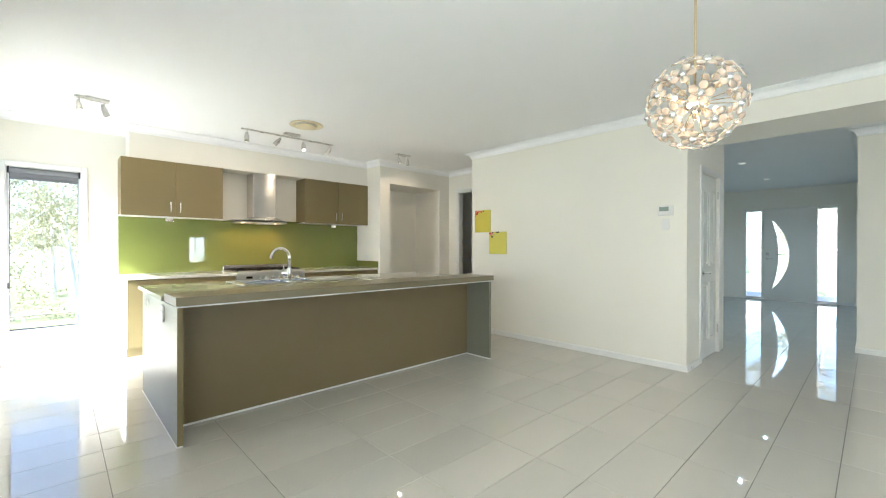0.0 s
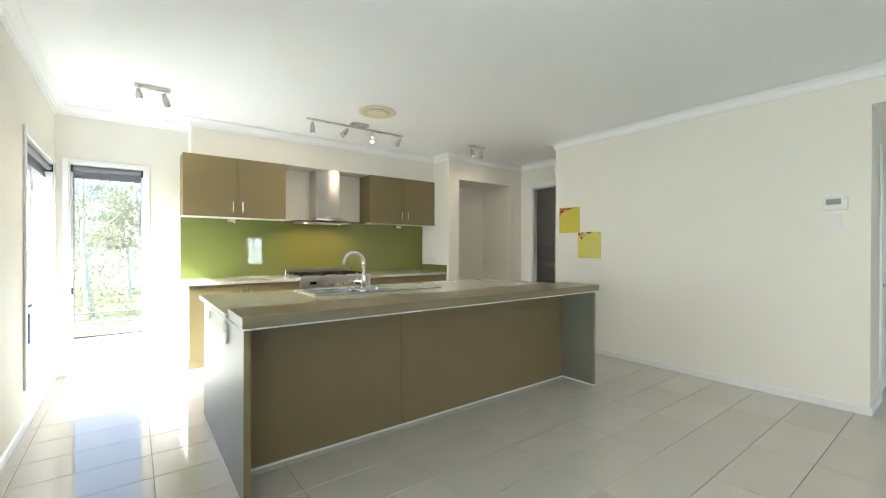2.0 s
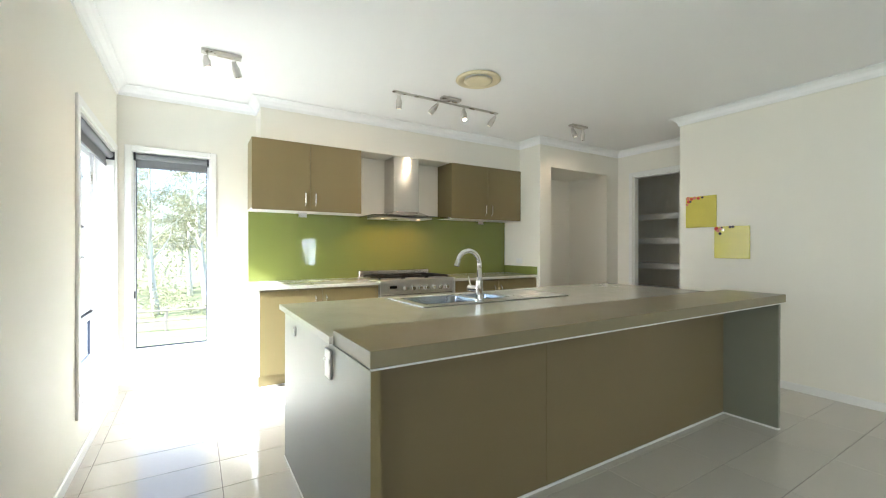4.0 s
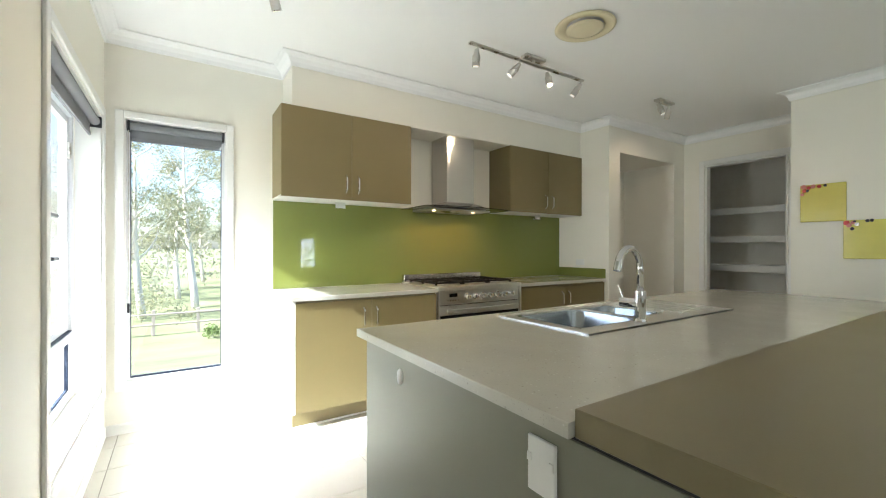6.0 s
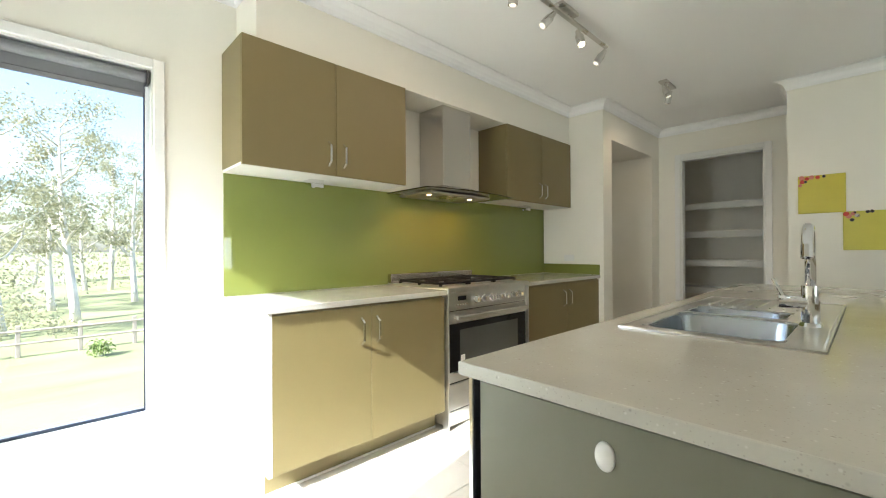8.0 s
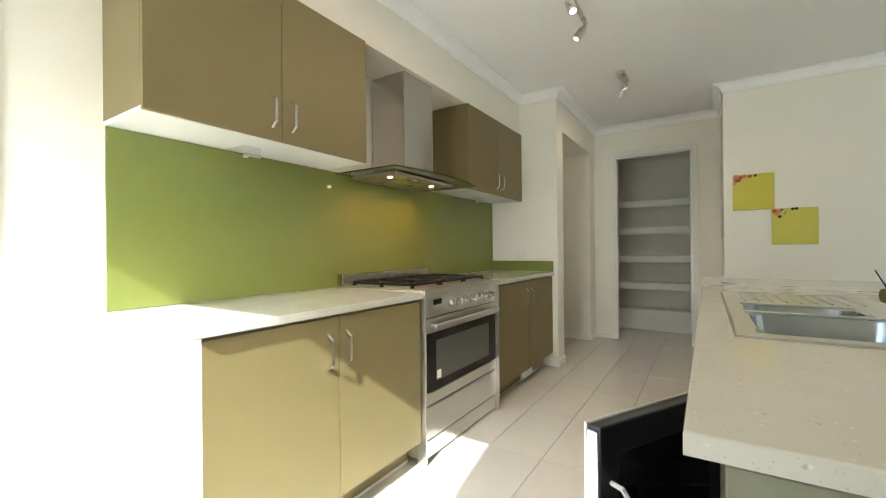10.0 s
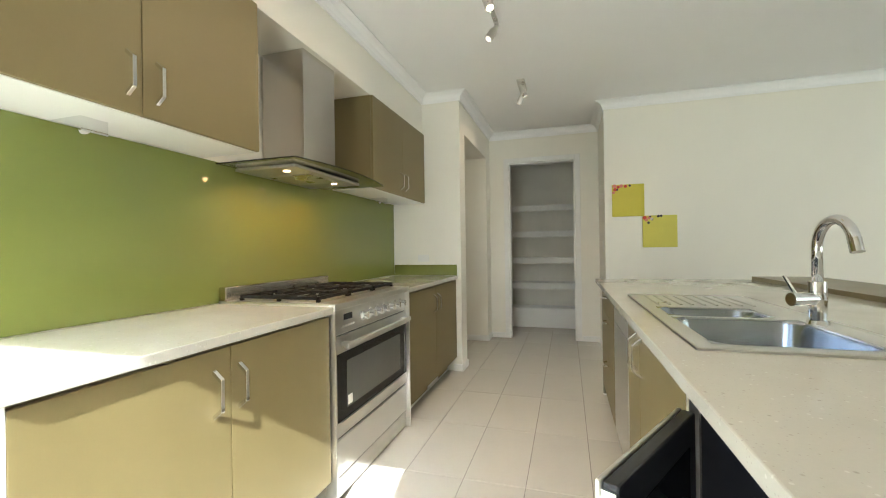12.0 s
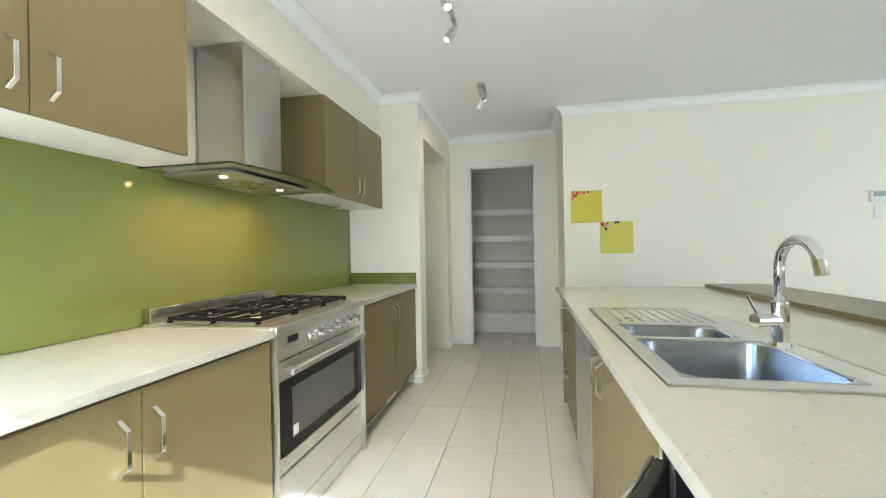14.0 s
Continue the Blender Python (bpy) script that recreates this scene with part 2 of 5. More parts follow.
def bx(bm, x0, x1, y0, y1, z0, z1, bevel=0.0, seg=2):
    m = Matrix.Translation(((x0 + x1) / 2, (y0 + y1) / 2, (z0 + z1) / 2)) @ Matrix.Diagonal((abs(x1 - x0), abs(y1 - y0), abs(z1 - z0), 1))
    r = bmesh.ops.create_cube(bm, size=1.0, matrix=m)
    if bevel:
        es = list({e for v in r["verts"] for e in v.link_edges})
        bmesh.ops.bevel(bm, geom=es, offset=bevel, segments=seg, affect="EDGES", profile=0.5)
    return bm


def box(x0, x1, y0, y1, z0, z1, bevel=0.0, seg=2):
    return bx(bmesh.new(), x0, x1, y0, y1, z0, z1, bevel, seg)


def rod(bm, a, b, r0, r1=None, seg=16):
    a, b = Vector(a), Vector(b)
    d = b - a
    m = Matrix.Translation((a + b) / 2) @ d.to_track_quat("Z", "Y").to_matrix().to_4x4()
    bmesh.ops.create_cone(bm, cap_ends=True, segments=seg, radius1=r0, radius2=r0 if r1 is None else r1, depth=d.length, matrix=m)
    return bm


def ball(bm, c, r, u=16, v=10, squash=(1, 1, 1)):
    bmesh.ops.create_uvsphere(bm, u_segments=u, v_segments=v, radius=r, matrix=Matrix.Translation(c) @ Matrix.Diagonal((*squash, 1)))
    return bm


def tube(bm, pts, radii, seg=12):
    """A swept round tube along points."""
    pts = [Vector(p) for p in pts]
    if isinstance(radii, (int, float)):
        radii = [radii] * len(pts)
    rings, side = [], None
    for i, p in enumerate(pts):
        d = (pts[min(i + 1, len(pts) - 1)] - pts[max(i - 1, 0)]).normalized()
        if side is None:
            side = d.orthogonal().normalized()
        side = (side - d * side.dot(d)).normalized()
        up = d.cross(side)
        rings.append([bm.verts.new(p + (side * math.cos(a) + up * math.sin(a)) * radii[i]) for a in (2 * math.pi * k / seg for k in range(seg))])
    for r0, r1 in zip(rings, rings[1:]):
        for k in range(seg):
            bm.faces.new((r0[k], r0[(k + 1) % seg], r1[(k + 1) % seg], r1[k]))
    bm.faces.new(rings[0][::-1])
    bm.faces.new(rings[-1])
    return bm


def lathe(bm, profile, c, seg=32):
    """Turns (radius, z) pairs round an upright axis at c."""
    rings = []
    for r, z in profile:
        rings.append([bm.verts.new((c[0] + r * math.cos(a), c[1] + r * math.sin(a), c[2] + z)) for a in (2 * math.pi * k / seg for k in range(seg))])
    for r0, r1 in zip(rings, rings[1:]):
        for k in range(seg):
            bm.faces.new((r0[k], r0[(k + 1) % seg], r1[(k + 1) % seg], r1[k]))
    return bm


def moulding(bm, line, profile, closed=False):
    """Sweeps a closed (out, z) profile along a plan line with mitred corners; out is to the line's left."""
    pts = [Vector((x, y)) for x, y in line]
    n = len(pts)
    rings = []
    for i in range(n):
        a = pts[i] - pts[i - 1] if (i or closed) else pts[1] - pts[0]
        b = pts[(i + 1) % n] - pts[i] if (i < n - 1 or closed) else a
        a, b = a.normalized(), b.normalized()
        na, nb = Vector((-a.y, a.x)), Vector((-b.y, b.x))
        mit = (na + nb).normalized()
        mit /= max(0.2, mit.dot(na))
        rings.append([bm.verts.new((*(pts[i] + mit * d), z)) for d, z in profile])
    k = len(profile)
    pairs = list(zip(rings, rings[1:])) + ([(rings[-1], rings[0])] if closed else [])
    for r0, r1 in pairs:
        for j in range(k):
            bm.faces.new((r0[j], r1[j], r1[(j + 1) % k], r0[(j + 1) % k]))
    if not closed:
        bm.faces.new(rings[0])
        bm.faces.new(rings[-1][::-1])
    bmesh.ops.recalc_face_normals(bm, faces=bm.faces)
    return bm


def holed(bm, u0, u1, z0, z1, holes, lay):
    """A wall of boxes round rectangular holes (ua, ub, za, zb), sorted along u."""
    u = u0
    for ua, ub, za, zb in holes:
        if ua > u:
            lay(bm, u, ua, z0, z1)
        if za > z0:
            lay(bm, ua, ub, z0, za)
        if zb < z1:
            lay(bm, ua, ub, zb, z1)
        u = ub
    if u < u1:
        lay(bm, u, u1, z0, z1)
    return bm


def along_x(y0, y1):
    return lambda bm, a, b, z0, z1: bx(bm, a, b, y0, y1, z0, z1)


def along_y(x0, x1):
    return lambda bm, a, b, z0, z1: bx(bm, x0, x1, a, b, z0, z1)


# ---- the shell of the house ----
H = 2.69                       # ceiling
BACK, LEFT = 6.32, -0.50       # inner faces of the kitchen's back wall and of the window wall
RIGHT = 4.64                   # face of the long plain wall
W1 = (-0.395, 0.215, 0.335, 2.125)     # kitchen window: x, x, z, z
W2 = (4.90, 6.20, 0.33, 2.09)      # corner window: y, y, z, z
SLIDE = (-3.2, 1.6, 0.0, 2.15)     # sliding door, added and unseen


def structure(name, bm, material, label, category):
    return solid(name, bm, material, label, category, kind="structure")


structure("wall_back", holed(bmesh.new(), LEFT - 0.2, 5.57, 0, H, [W1], along_x(BACK, BACK + 0.2)), WALL, "cream painted back wall of the kitchen", "wall")
structure("wall_left", holed(bmesh.new(), -7.7, BACK, 0, H, [SLIDE, W2], along_y(LEFT - 0.2, LEFT)), WALL, "cream painted window wall", "wall")
structure("bulkhead", box(0.62, 3.88, 6.0, BACK, 2.31, H), WALL, "cream bulkhead above the wall cabinets", "bulkhead")
structure("wall_nib", box(3.88, 4.08, 5.62, BACK, 0, H), WALL, "narrow cream nib wall beside the empty fridge alcove", "wall")
structure("alcove_header", box(4.08, 5.22, 5.62, BACK, 2.33, H), WALL, "cream header over the empty fridge alcove", "wall")
structure("wall_alcove", box(5.22, 5.47, 5.62, BACK, 0, H), WALL, "short cream wall beside the fridge alcove", "wall")
bm = holed(bmesh.new(), 4.26, BACK, 0, H, [(4.535, 5.37, 0.0, 2.29)], along_y(5.47, 5.57))
structure("wall_pantry_front", bm, WALL, "cream wall with the open pantry doorway", "wall")
bm = bx(bmesh.new(), RIGHT, RIGHT + 0.1, 1.31, 4.26, 0, H)
bx(bm, RIGHT + 0.1, 6.7, 4.16, 4.26, 0, H)
structure("wall_right", bm, WALL, "long plain cream painted wall", "wall")
bm = bx(bmesh.new(), 6.6, 6.7, 4.26, BACK, 0, H)
bx(bm, 5.57, 6.6, BACK, BACK + 0.2, 0, H)
structure("wall_pantry", bm, WALL, "cream walls inside the pantry", "wall")
bm = holed(bmesh.new(), RIGHT + 0.1, 6.1, 0, H, [(5.13, 5.83, 0.0, 2.1)], along_x(1.31, 1.41))
bx(bm, 6.0, 6.1, 1.41, 2.95, 0, H)
structure("wall_closet", bm, WALL, "cream wall round the closet door", "wall")
structure("header_beam", box(RIGHT, 5.38, -7.5, 1.31, 2.405, H), WALL, "cream header beam over the wide hall opening", "beam")
bm = bx(bmesh.new(), 6.0, 12.8, 2.95, 3.05, 0, H)
bx(bm, 7.0, 12.8, 0.05, 0.15, 0, H)
bx(bm, 7.0, 7.1, -7.7, 0.05, 0, H)
structure("wall_hall", bm, WALL, "cream painted hall walls", "wall")
FD = 12.6
structure("wall_front", holed(bmesh.new(), 0.15, 2.95, 0, H, [(0.55, 2.27, 0.0, 2.22)], along_y(FD, FD + 0.2)), WALL, "cream wall round the front door", "wall")
structure("wall_rear", holed(bmesh.new(), LEFT, 7.0, 0, H, [(4.1, 4.75, 0.45, 1.7)], along_x(-7.7, -7.5)), WALL, "cream rear wall", "wall")
structure("ceiling", box(LEFT - 0.3, 12.9, -7.8, BACK + 0.3, H, H + 0.15), CEIL, "flat white plasterboard ceiling", "ceiling")

COVE = [(0.0, H - 0.085), (0.012, H - 0.085)] + [(0.012 + 0.07 * (1 - math.cos(a)), H - 0.085 + 0.075 * math.sin(a)) for a in (radians(d) for d in (20, 45, 70, 90))] + [(0.082, H - 0.002), (0.0, H - 0.002)]
LOOP = [(LEFT, -7.5), (RIGHT, -7.5), (RIGHT, 4.26), (5.47, 4.26), (5.47, 5.62), (3.88, 5.62), (3.88, 6.0), (0.62, 6.0), (0.62, BACK), (LEFT, BACK)]
structure("cornice", moulding(bmesh.new(), LOOP, COVE, True), CEIL, "white cove cornice round the ceiling", "cornice")
structure("cornice_hall", moulding(bmesh.new(), [(12.6, 0.15), (7.0, 0.15), (7.0, -7.5)][::-1], [(d, z) for d, z in COVE]), CEIL, "white cove cornice in the hall", "cornice")
SKIRT = [(0.0, 0.0), (0.012, 0.0), (0.012, 0.058), (0.006, 0.068), (0.0, 0.068)]
for line in ([(5.05, 1.31), (4.64, 1.31), (4.64, 4.26), (5.47, 4.26), (5.47, 4.47)], [(5.47, 5.435), (5.47, 5.62), (5.22, 5.62), (5.22, 6.32), (4.08, 6.32), (4.08, 5.62), (3.88, 5.62), (3.88, 5.70)], [(0.53, BACK), (LEFT, BACK), (LEFT, 1.66)], [(7.0, -7.5), (7.0, 0.15), (12.6, 0.15), (12.6, 0.52)]):
    bm = bmesh.new()
    moulding(bm, line, SKIRT)
    structure("baseboard", bm, TRIM, "low white painted skirting board", "skirting board")


# ---- windows and doors ----
def plate(name, bm, material, parent, label=""):
    """A pane that lets daylight in."""
    ob = part(name, bm, material, parent, label)
    ob.visible_shadow = False
    return ob


def casing(win, axis, at, out, a, b, z0, z1, wide=0.055, floor=False):
    """Flat architrave boards round an opening on the wall face `at`; out is the way into the room."""
    lo, hi = sorted((at, at + out * 0.016))

    def board(u0, u1, w0, w1):
        bmb = box(u0, u1, lo, hi, w0, w1, 0.004, 1) if axis == "x" else box(lo, hi, u0, u1, w0, w1, 0.004, 1)
        part("architrave", bmb, TRIM, win)
    board(a - wide, a, z0 - (0 if floor else wide), z1 + wide)
    board(b, b + wide, z0 - (0 if floor else wide), z1 + wide)
    board(a, b, z1, z1 + wide)
    if not floor:
        board(a, b, z0 - wide, z0)


def blind(axis, at, out, a, b, z, drop, label):
    """A roller blind, rolled nearly up: tube, fabric, bottom bar, brackets and a chain."""
    mid = (a + b) / 2
    pos = (lambda u, d, w: (u, at + out * d, w)) if axis == "x" else (lambda u, d, w: (at + out * d, u, w))
    t = thing("roller_blind", pos(mid, 0, z - drop), label, "blind")

    def slab(u0, u1, d0, d1, w0, w1, bev=0.0):
        e0, e1 = sorted((at + out * d0, at + out * d1))
        return box(u0, u1, e0, e1, w0, w1, bev, 1) if axis == "x" else box(e0, e1, u0, u1, w0, w1, bev, 1)
    part("roll", rod(bmesh.new(), pos(a + 0.02, -0.03, z - 0.035), pos(b - 0.02, -0.03, z - 0.035), 0.027, seg=24), FABRIC, t, smooth=False)
    part("fabric", slab(a + 0.022, b - 0.022, -0.056, -0.053, z - drop, z - 0.035), FABRIC, t)
    part("bottom_bar", slab(a + 0.022, b - 0.022, -0.061, -0.048, z - drop - 0.022, z - drop + 0.004, 0.003), FABRIC, t)
    part("bracket", slab(a + 0.004, a + 0.02, -0.06, 0.004, z - 0.075, z - 0.005, 0.003), BLACK_PLASTIC, t, "black end bracket")
    part("bracket", slab(b - 0.02, b - 0.004, -0.06, 0.004, z - 0.075, z - 0.005, 0.003), BLACK_PLASTIC, t, "black end bracket")
    part("chain", rod(bmesh.new(), pos(a + 0.012, 0.0, z - 0.06), pos(a + 0.012, 0.0, z - 1.25), 0.0025, seg=6), NICKEL, t)
    part("chain_weight", slab(a + 0.006, a + 0.02, -0.008, 0.008, z - 1.31, z - 1.245, 0.003), BLACK_PLASTIC, t)
    return t


def frame_bars(name, bars, material, parent):
    for b in bars:
        part(name, box(*b, 0.003, 1), material, parent)


# kitchen window in the back wall: one tall fixed pane
win = thing("window_1", ((W1[0] + W1[1]) / 2, BACK, W1[2]), "tall white-framed fixed window over a paddock", "window", kind="structure")
x0, x1, z0, z1 = W1
casing(win, "x", BACK, -1, x0, x1, z0, z1, 0.05)
part("reveal", holed(bmesh.new(), x0, x1, z0, z1, [(x0 + 0.008, x1 - 0.008, z0 + 0.006, z1 - 0.008)], along_x(BACK + 0.001, BACK + 0.05)), TRIM, win)
yg = BACK + 0.065
frame_bars("window_frame", [(x0, x0 + 0.028, yg - 0.014, yg + 0.05, z0, z1), (x1 - 0.028, x1, yg - 0.014, yg + 0.05, z0, z1), (x0 + 0.028, x1 - 0.028, yg - 0.014, yg + 0.05, z0, z0 + 0.016), (x0 + 0.028, x1 - 0.028, yg - 0.014, yg + 0.05, z1 - 0.03, z1)], ALUMINIUM, win)
frame_bars("dark_gap_strip", [(x0 + 0.028, x0 + 0.033, yg - 0.012, yg + 0.012, z0 + 0.016, z1 - 0.03), (x1 - 0.033, x1 - 0.028, yg - 0.012, yg + 0.012, z0 + 0.016, z1 - 0.03), (x0 + 0.033, x1 - 0.033, yg - 0.013, yg + 0.012, z0 + 0.016, z0 + 0.027)], SEAL, win)
plate("pane", box(x0 + 0.033, x1 - 0.033, yg - 0.003, yg + 0.003, z0 + 0.027, z1 - 0.03), PANE, win)
blind("x", BACK + 0.0, -1, x0 + 0.01, x1 - 0.01, z1 - 0.006, 0.112, "grey fabric roller blind rolled up in the tall window")

# corner window in the left wall: awning sash above a fixed light
win = thing("window_2", (LEFT, (W2[0] + W2[1]) / 2, W2[2]), "white-framed window with an awning sash over a fixed light", "window", kind="structure")
y0, y1, z0, z1 = W2
casing(win, "y", LEFT, 1, y0, y1, z0, z1)
part("reveal", holed(bmesh.new(), y0, y1, z0, z1, [(y0 + 0.012, y1 - 0.012, z0 + 0.014, z1 - 0.012)], along_y(LEFT - 0.125, LEFT - 0.001)), TRIM, win)
xg, zr = LEFT - 0.16, z0 + 0.385
frame_bars("window_frame", [(xg - 0.04, xg + 0.03, y0 + 0.012, y0 + 0.05, z0 + 0.014, z1 - 0.012), (xg - 0.04, xg + 0.03, y1 - 0.05, y1 - 0.012, z0 + 0.014, z1 - 0.012), (xg - 0.04, xg + 0.03, y0 + 0.05, y1 - 0.05, z0 + 0.014, z0 + 0.055), (xg - 0.04, xg + 0.03, y0 + 0.05, y1 - 0.05, z1 - 0.05, z1 - 0.012), (xg - 0.04, xg + 0.035, y0 + 0.05, y1 - 0.05, zr - 0.025, zr + 0.025)], ALUMINIUM, win)
frame_bars("dark_gap_strip", [(xg - 0.012, xg + 0.012, y1 - 0.057, y1 - 0.05, z0 + 0.055, zr - 0.025), (xg - 0.012, xg + 0.012, y0 + 0.05, y1 - 0.057, z0 + 0.055, z0 + 0.063), (xg - 0.012, xg + 0.03, y0 + 0.05, y1 - 0.05, zr + 0.025, zr + 0.034)], SEAL, win)
plate("pane", box(xg - 0.003, xg + 0.003, y0 + 0.05, y1 - 0.057, z0 + 0.063, zr - 0.025), PANE, win)
sash = part("sash", holed(bmesh.new(), y0 + 0.055, y1 - 0.055, zr + 0.036, z1 - 0.055, [(y0 + 0.095, y1 - 0.095, zr + 0.076, z1 - 0.095)], along_y(xg - 0.02, xg + 0.012)), ALUMINIUM, win)
plate("pane", box(xg - 0.006, xg, y0 + 0.095, y1 - 0.095, zr + 0.076, z1 - 0.095), PANE, sash)
part("winder", bx(bx(bmesh.new(), xg + 0.012, xg + 0.03, y1 - 0.60, y1 - 0.54, 1.13, 1.25, 0.004, 1), xg + 0.03, xg + 0.05, y1 - 0.59, y1 - 0.47, 1.18, 1.20, 0.004, 1), BLACK_PLASTIC, win, "black sash latch")
part("stay", box(xg + 0.013, xg + 0.028, y1 - 0.62, y1 - 0.36, 1.41, 1.43, 0.003, 1), BLACK_PLASTIC, win)
part("latch", box(xg + 0.012, xg + 0.03, y1 - 0.095, y1 - 0.07, 1.78, 1.88, 0.004, 1), NICKEL, win)
blind("y", LEFT, 1, y0, y1, z1 - 0.01, 0.108, "grey fabric roller blind rolled up in the corner window")

# unseen sliding door added in the window wall, behind the walk's start
win = thing("door_2", (LEFT, -0.8, 0), "wide white-framed glass sliding door, unseen, added to hold a fill lamp", "sliding door", kind="structure")
y0, y1, z1 = SLIDE[0], SLIDE[1], SLIDE[3]
casing(win, "y", LEFT, 1, y0, y1, 0, z1, floor=True)
for k in range(3):
    a, b = y0 + k * 1.6, y0 + (k + 1) * 1.6
    x = LEFT - 0.1 - 0.03 * (k % 2)
    f = part("door_panel", holed(bmesh.new(), a, b, 0.0, z1, [(a + 0.05, b - 0.05, 0.09, z1 - 0.06)], along_y(x - 0.02, x + 0.02)), ALUMINIUM, win)
    plate("pane", box(x - 0.003, x + 0.003, a + 0.05, b - 0.05, 0.09, z1 - 0.06), PANE, f)

# small window in the rear wall
win = thing("window_3", (4.425, -7.5, 0.45), "small white-framed window in the rear wall", "window", kind="structure")
casing(win, "x", -7.5, 1, 4.1, 4.75, 0.45, 1.7)
frame_bars("window_frame", [(4.1, 4.14, -7.62, -7.56, 0.45, 1.7), (4.71, 4.75, -7.62, -7.56, 0.45, 1.7), (4.34, 4.38, -7.62, -7.56, 0.49, 1.66), (4.14, 4.71, -7.62, -7.56, 0.45, 0.49), (4.14, 4.71, -7.62, -7.56, 1.66, 1.7), (4.38, 4.71, -7.62, -7.56, 0.74, 0.78)], ALUMINIUM, win)
plate("pane", box(4.14, 4.34, -7.594, -7.588, 0.49, 1.66), PANE, win)
plate("pane", box(4.38, 4.71, -7.594, -7.588, 0.49, 1.66), PANE, win)

# front door with a crescent light, and its two sidelights
DY0, DY1, DZ = 0.95, 1.88, 2.195
entry = thing("door_1", (FD, (DY0 + DY1) / 2, 0), "white front door with a crescent glass panel", "door", kind="structure")
CY, CZ = DY1 - 0.14, 1.10           # chord of the crescent


def arc(r, n=24):
    h = 0.86
    c = math.sqrt(r * r - h * h)
    return [(CY - (math.sqrt(max(0.0, r * r - (h * math.cos(math.pi * k / n)) ** 2)) - c), CZ + h * math.cos(math.pi * k / n)) for k in range(n + 1)]


outer, inner = arc(1.25), arc(2.9)
bm = bmesh.new()
for xx in (FD + 0.04, FD + 0.08):                      # two skins of the leaf round the crescent
    grid = []
    for (ya, za), (yb, zb) in zip(outer, inner):
        grid.append((bm.verts.new((xx, DY0, za)), bm.verts.new((xx, ya, za)), bm.verts.new((xx, yb, zb)), bm.verts.new((xx, DY1, zb))))
    for g, h in zip(grid, grid[1:]):
        bm.faces.new((g[0], g[1], h[1], h[0]))
        bm.faces.new((g[2], g[3], h[3], h[2]))
bmesh.ops.remove_doubles(bm, verts=bm.verts, dist=0.0005)
bx(bm, FD + 0.04, FD + 0.08, DY0, DY1, CZ + 0.86, DZ)
bx(bm, FD + 0.04, FD + 0.08, DY0, DY1, 0.006, CZ - 0.86)
leaf = part("leaf", bm, DOOR, entry)
bm = bmesh.new()
rows = [(bm.verts.new((FD + 0.06, ya, za)), bm.verts.new((FD + 0.06, yb, zb))) for (ya, za), (yb, zb) in zip(outer[1:-1], inner[1:-1])]
for g, h in zip(rows, rows[1:]):
    bm.faces.new((g[0], g[1], h[1], h[0]))
plate("crescent_pane", bm, PANE, leaf)
for pts in (outer, inner):
    part("bead", tube(bmesh.new(), [(FD + 0.035, y, z) for y, z in pts], 0.008, 6), DOOR, leaf)
part("glazing_bar", box(FD + 0.05, FD + 0.07, CY - 0.27, CY - 0.12, 1.09, 1.11), DOOR, leaf)
part("lever_handle", tube(rod(bmesh.new(), (FD + 0.04, DY1 - 0.07, 1.0), (FD + 0.0, DY1 - 0.07, 1.0), 0.025), [(FD, DY1 - 0.07, 1.0), (FD - 0.01, DY1 - 0.1, 1.0), (FD - 0.01, DY1 - 0.19, 1.0)], 0.01, 8), NICKEL, leaf)
part("deadlock", box(FD + 0.01, FD + 0.04, DY1 - 0.1, DY1 - 0.04, 1.08, 1.15, 0.004, 1), NICKEL, leaf)
frame_bars("jamb", [(FD - 0.01, FD + 0.12, 0.55, 0.585, 0, 2.22), (FD - 0.01, FD + 0.12, DY0 - 0.045, DY0 - 0.003, 0, 2.22), (FD - 0.01, FD + 0.12, DY1 + 0.003, DY1 + 0.045, 0, 2.22), (FD - 0.01, FD + 0.12, 2.235, 2.27, 0, 2.22), (FD - 0.008, FD + 0.12, DY0 - 0.003, DY1 + 0.003, 2.197, 2.219)], DOOR, entry)
for k, (a, b) in enumerate(((0.585, DY0 - 0.045), (DY1 + 0.045, 2.235))):
    sl = thing("window_%d" % (4 + k), (FD, (a + b) / 2, 0), "full-height glass sidelight beside the front door", "sidelight", "sidelights", "structure")
    frame_bars("window_frame", [(FD + 0.03, FD + 0.08, a, b, 0.0, 0.06), (FD + 0.03, FD + 0.08, a, b, 2.16, 2.22)], DOOR, sl)
    plate("pane", box(FD + 0.05, FD + 0.056, a, b, 0.06, 2.16), PANE, sl)
part("threshold", box(FD - 0.02, FD + 0.14, 0.585, 2.235, 0.001, 0.006), NICKEL, entry)

# closet door: a four-panel leaf in its frame
closet = thing("door_3", (5.48, 1.31, 0), "white four-panel closet door, shut, with a lever handle", "door", kind="structure")
casing(closet, "x", 1.31, -1, 5.13, 5.83, 0, 2.1, 0.06, True)
leaf = part("leaf", box(5.14, 5.82, 1.33, 1.365, 0.008, 2.09), DOOR, closet)
for a, b in ((5.24, 5.45), (5.51, 5.72)):
    for c, d in ((0.2, 0.86), (1.05, 1.93)):
        bm = holed(bmesh.new(), a, b, c, d, [(a + 0.03, b - 0.03, c + 0.03, d - 0.03)], along_x(1.318, 1.331))
        part("moulding", bm, DOOR, leaf)
        part("panel", box(a + 0.045, b - 0.045, 1.322, 1.331, c + 0.045, d - 0.045, 0.004, 1), DOOR, leaf)
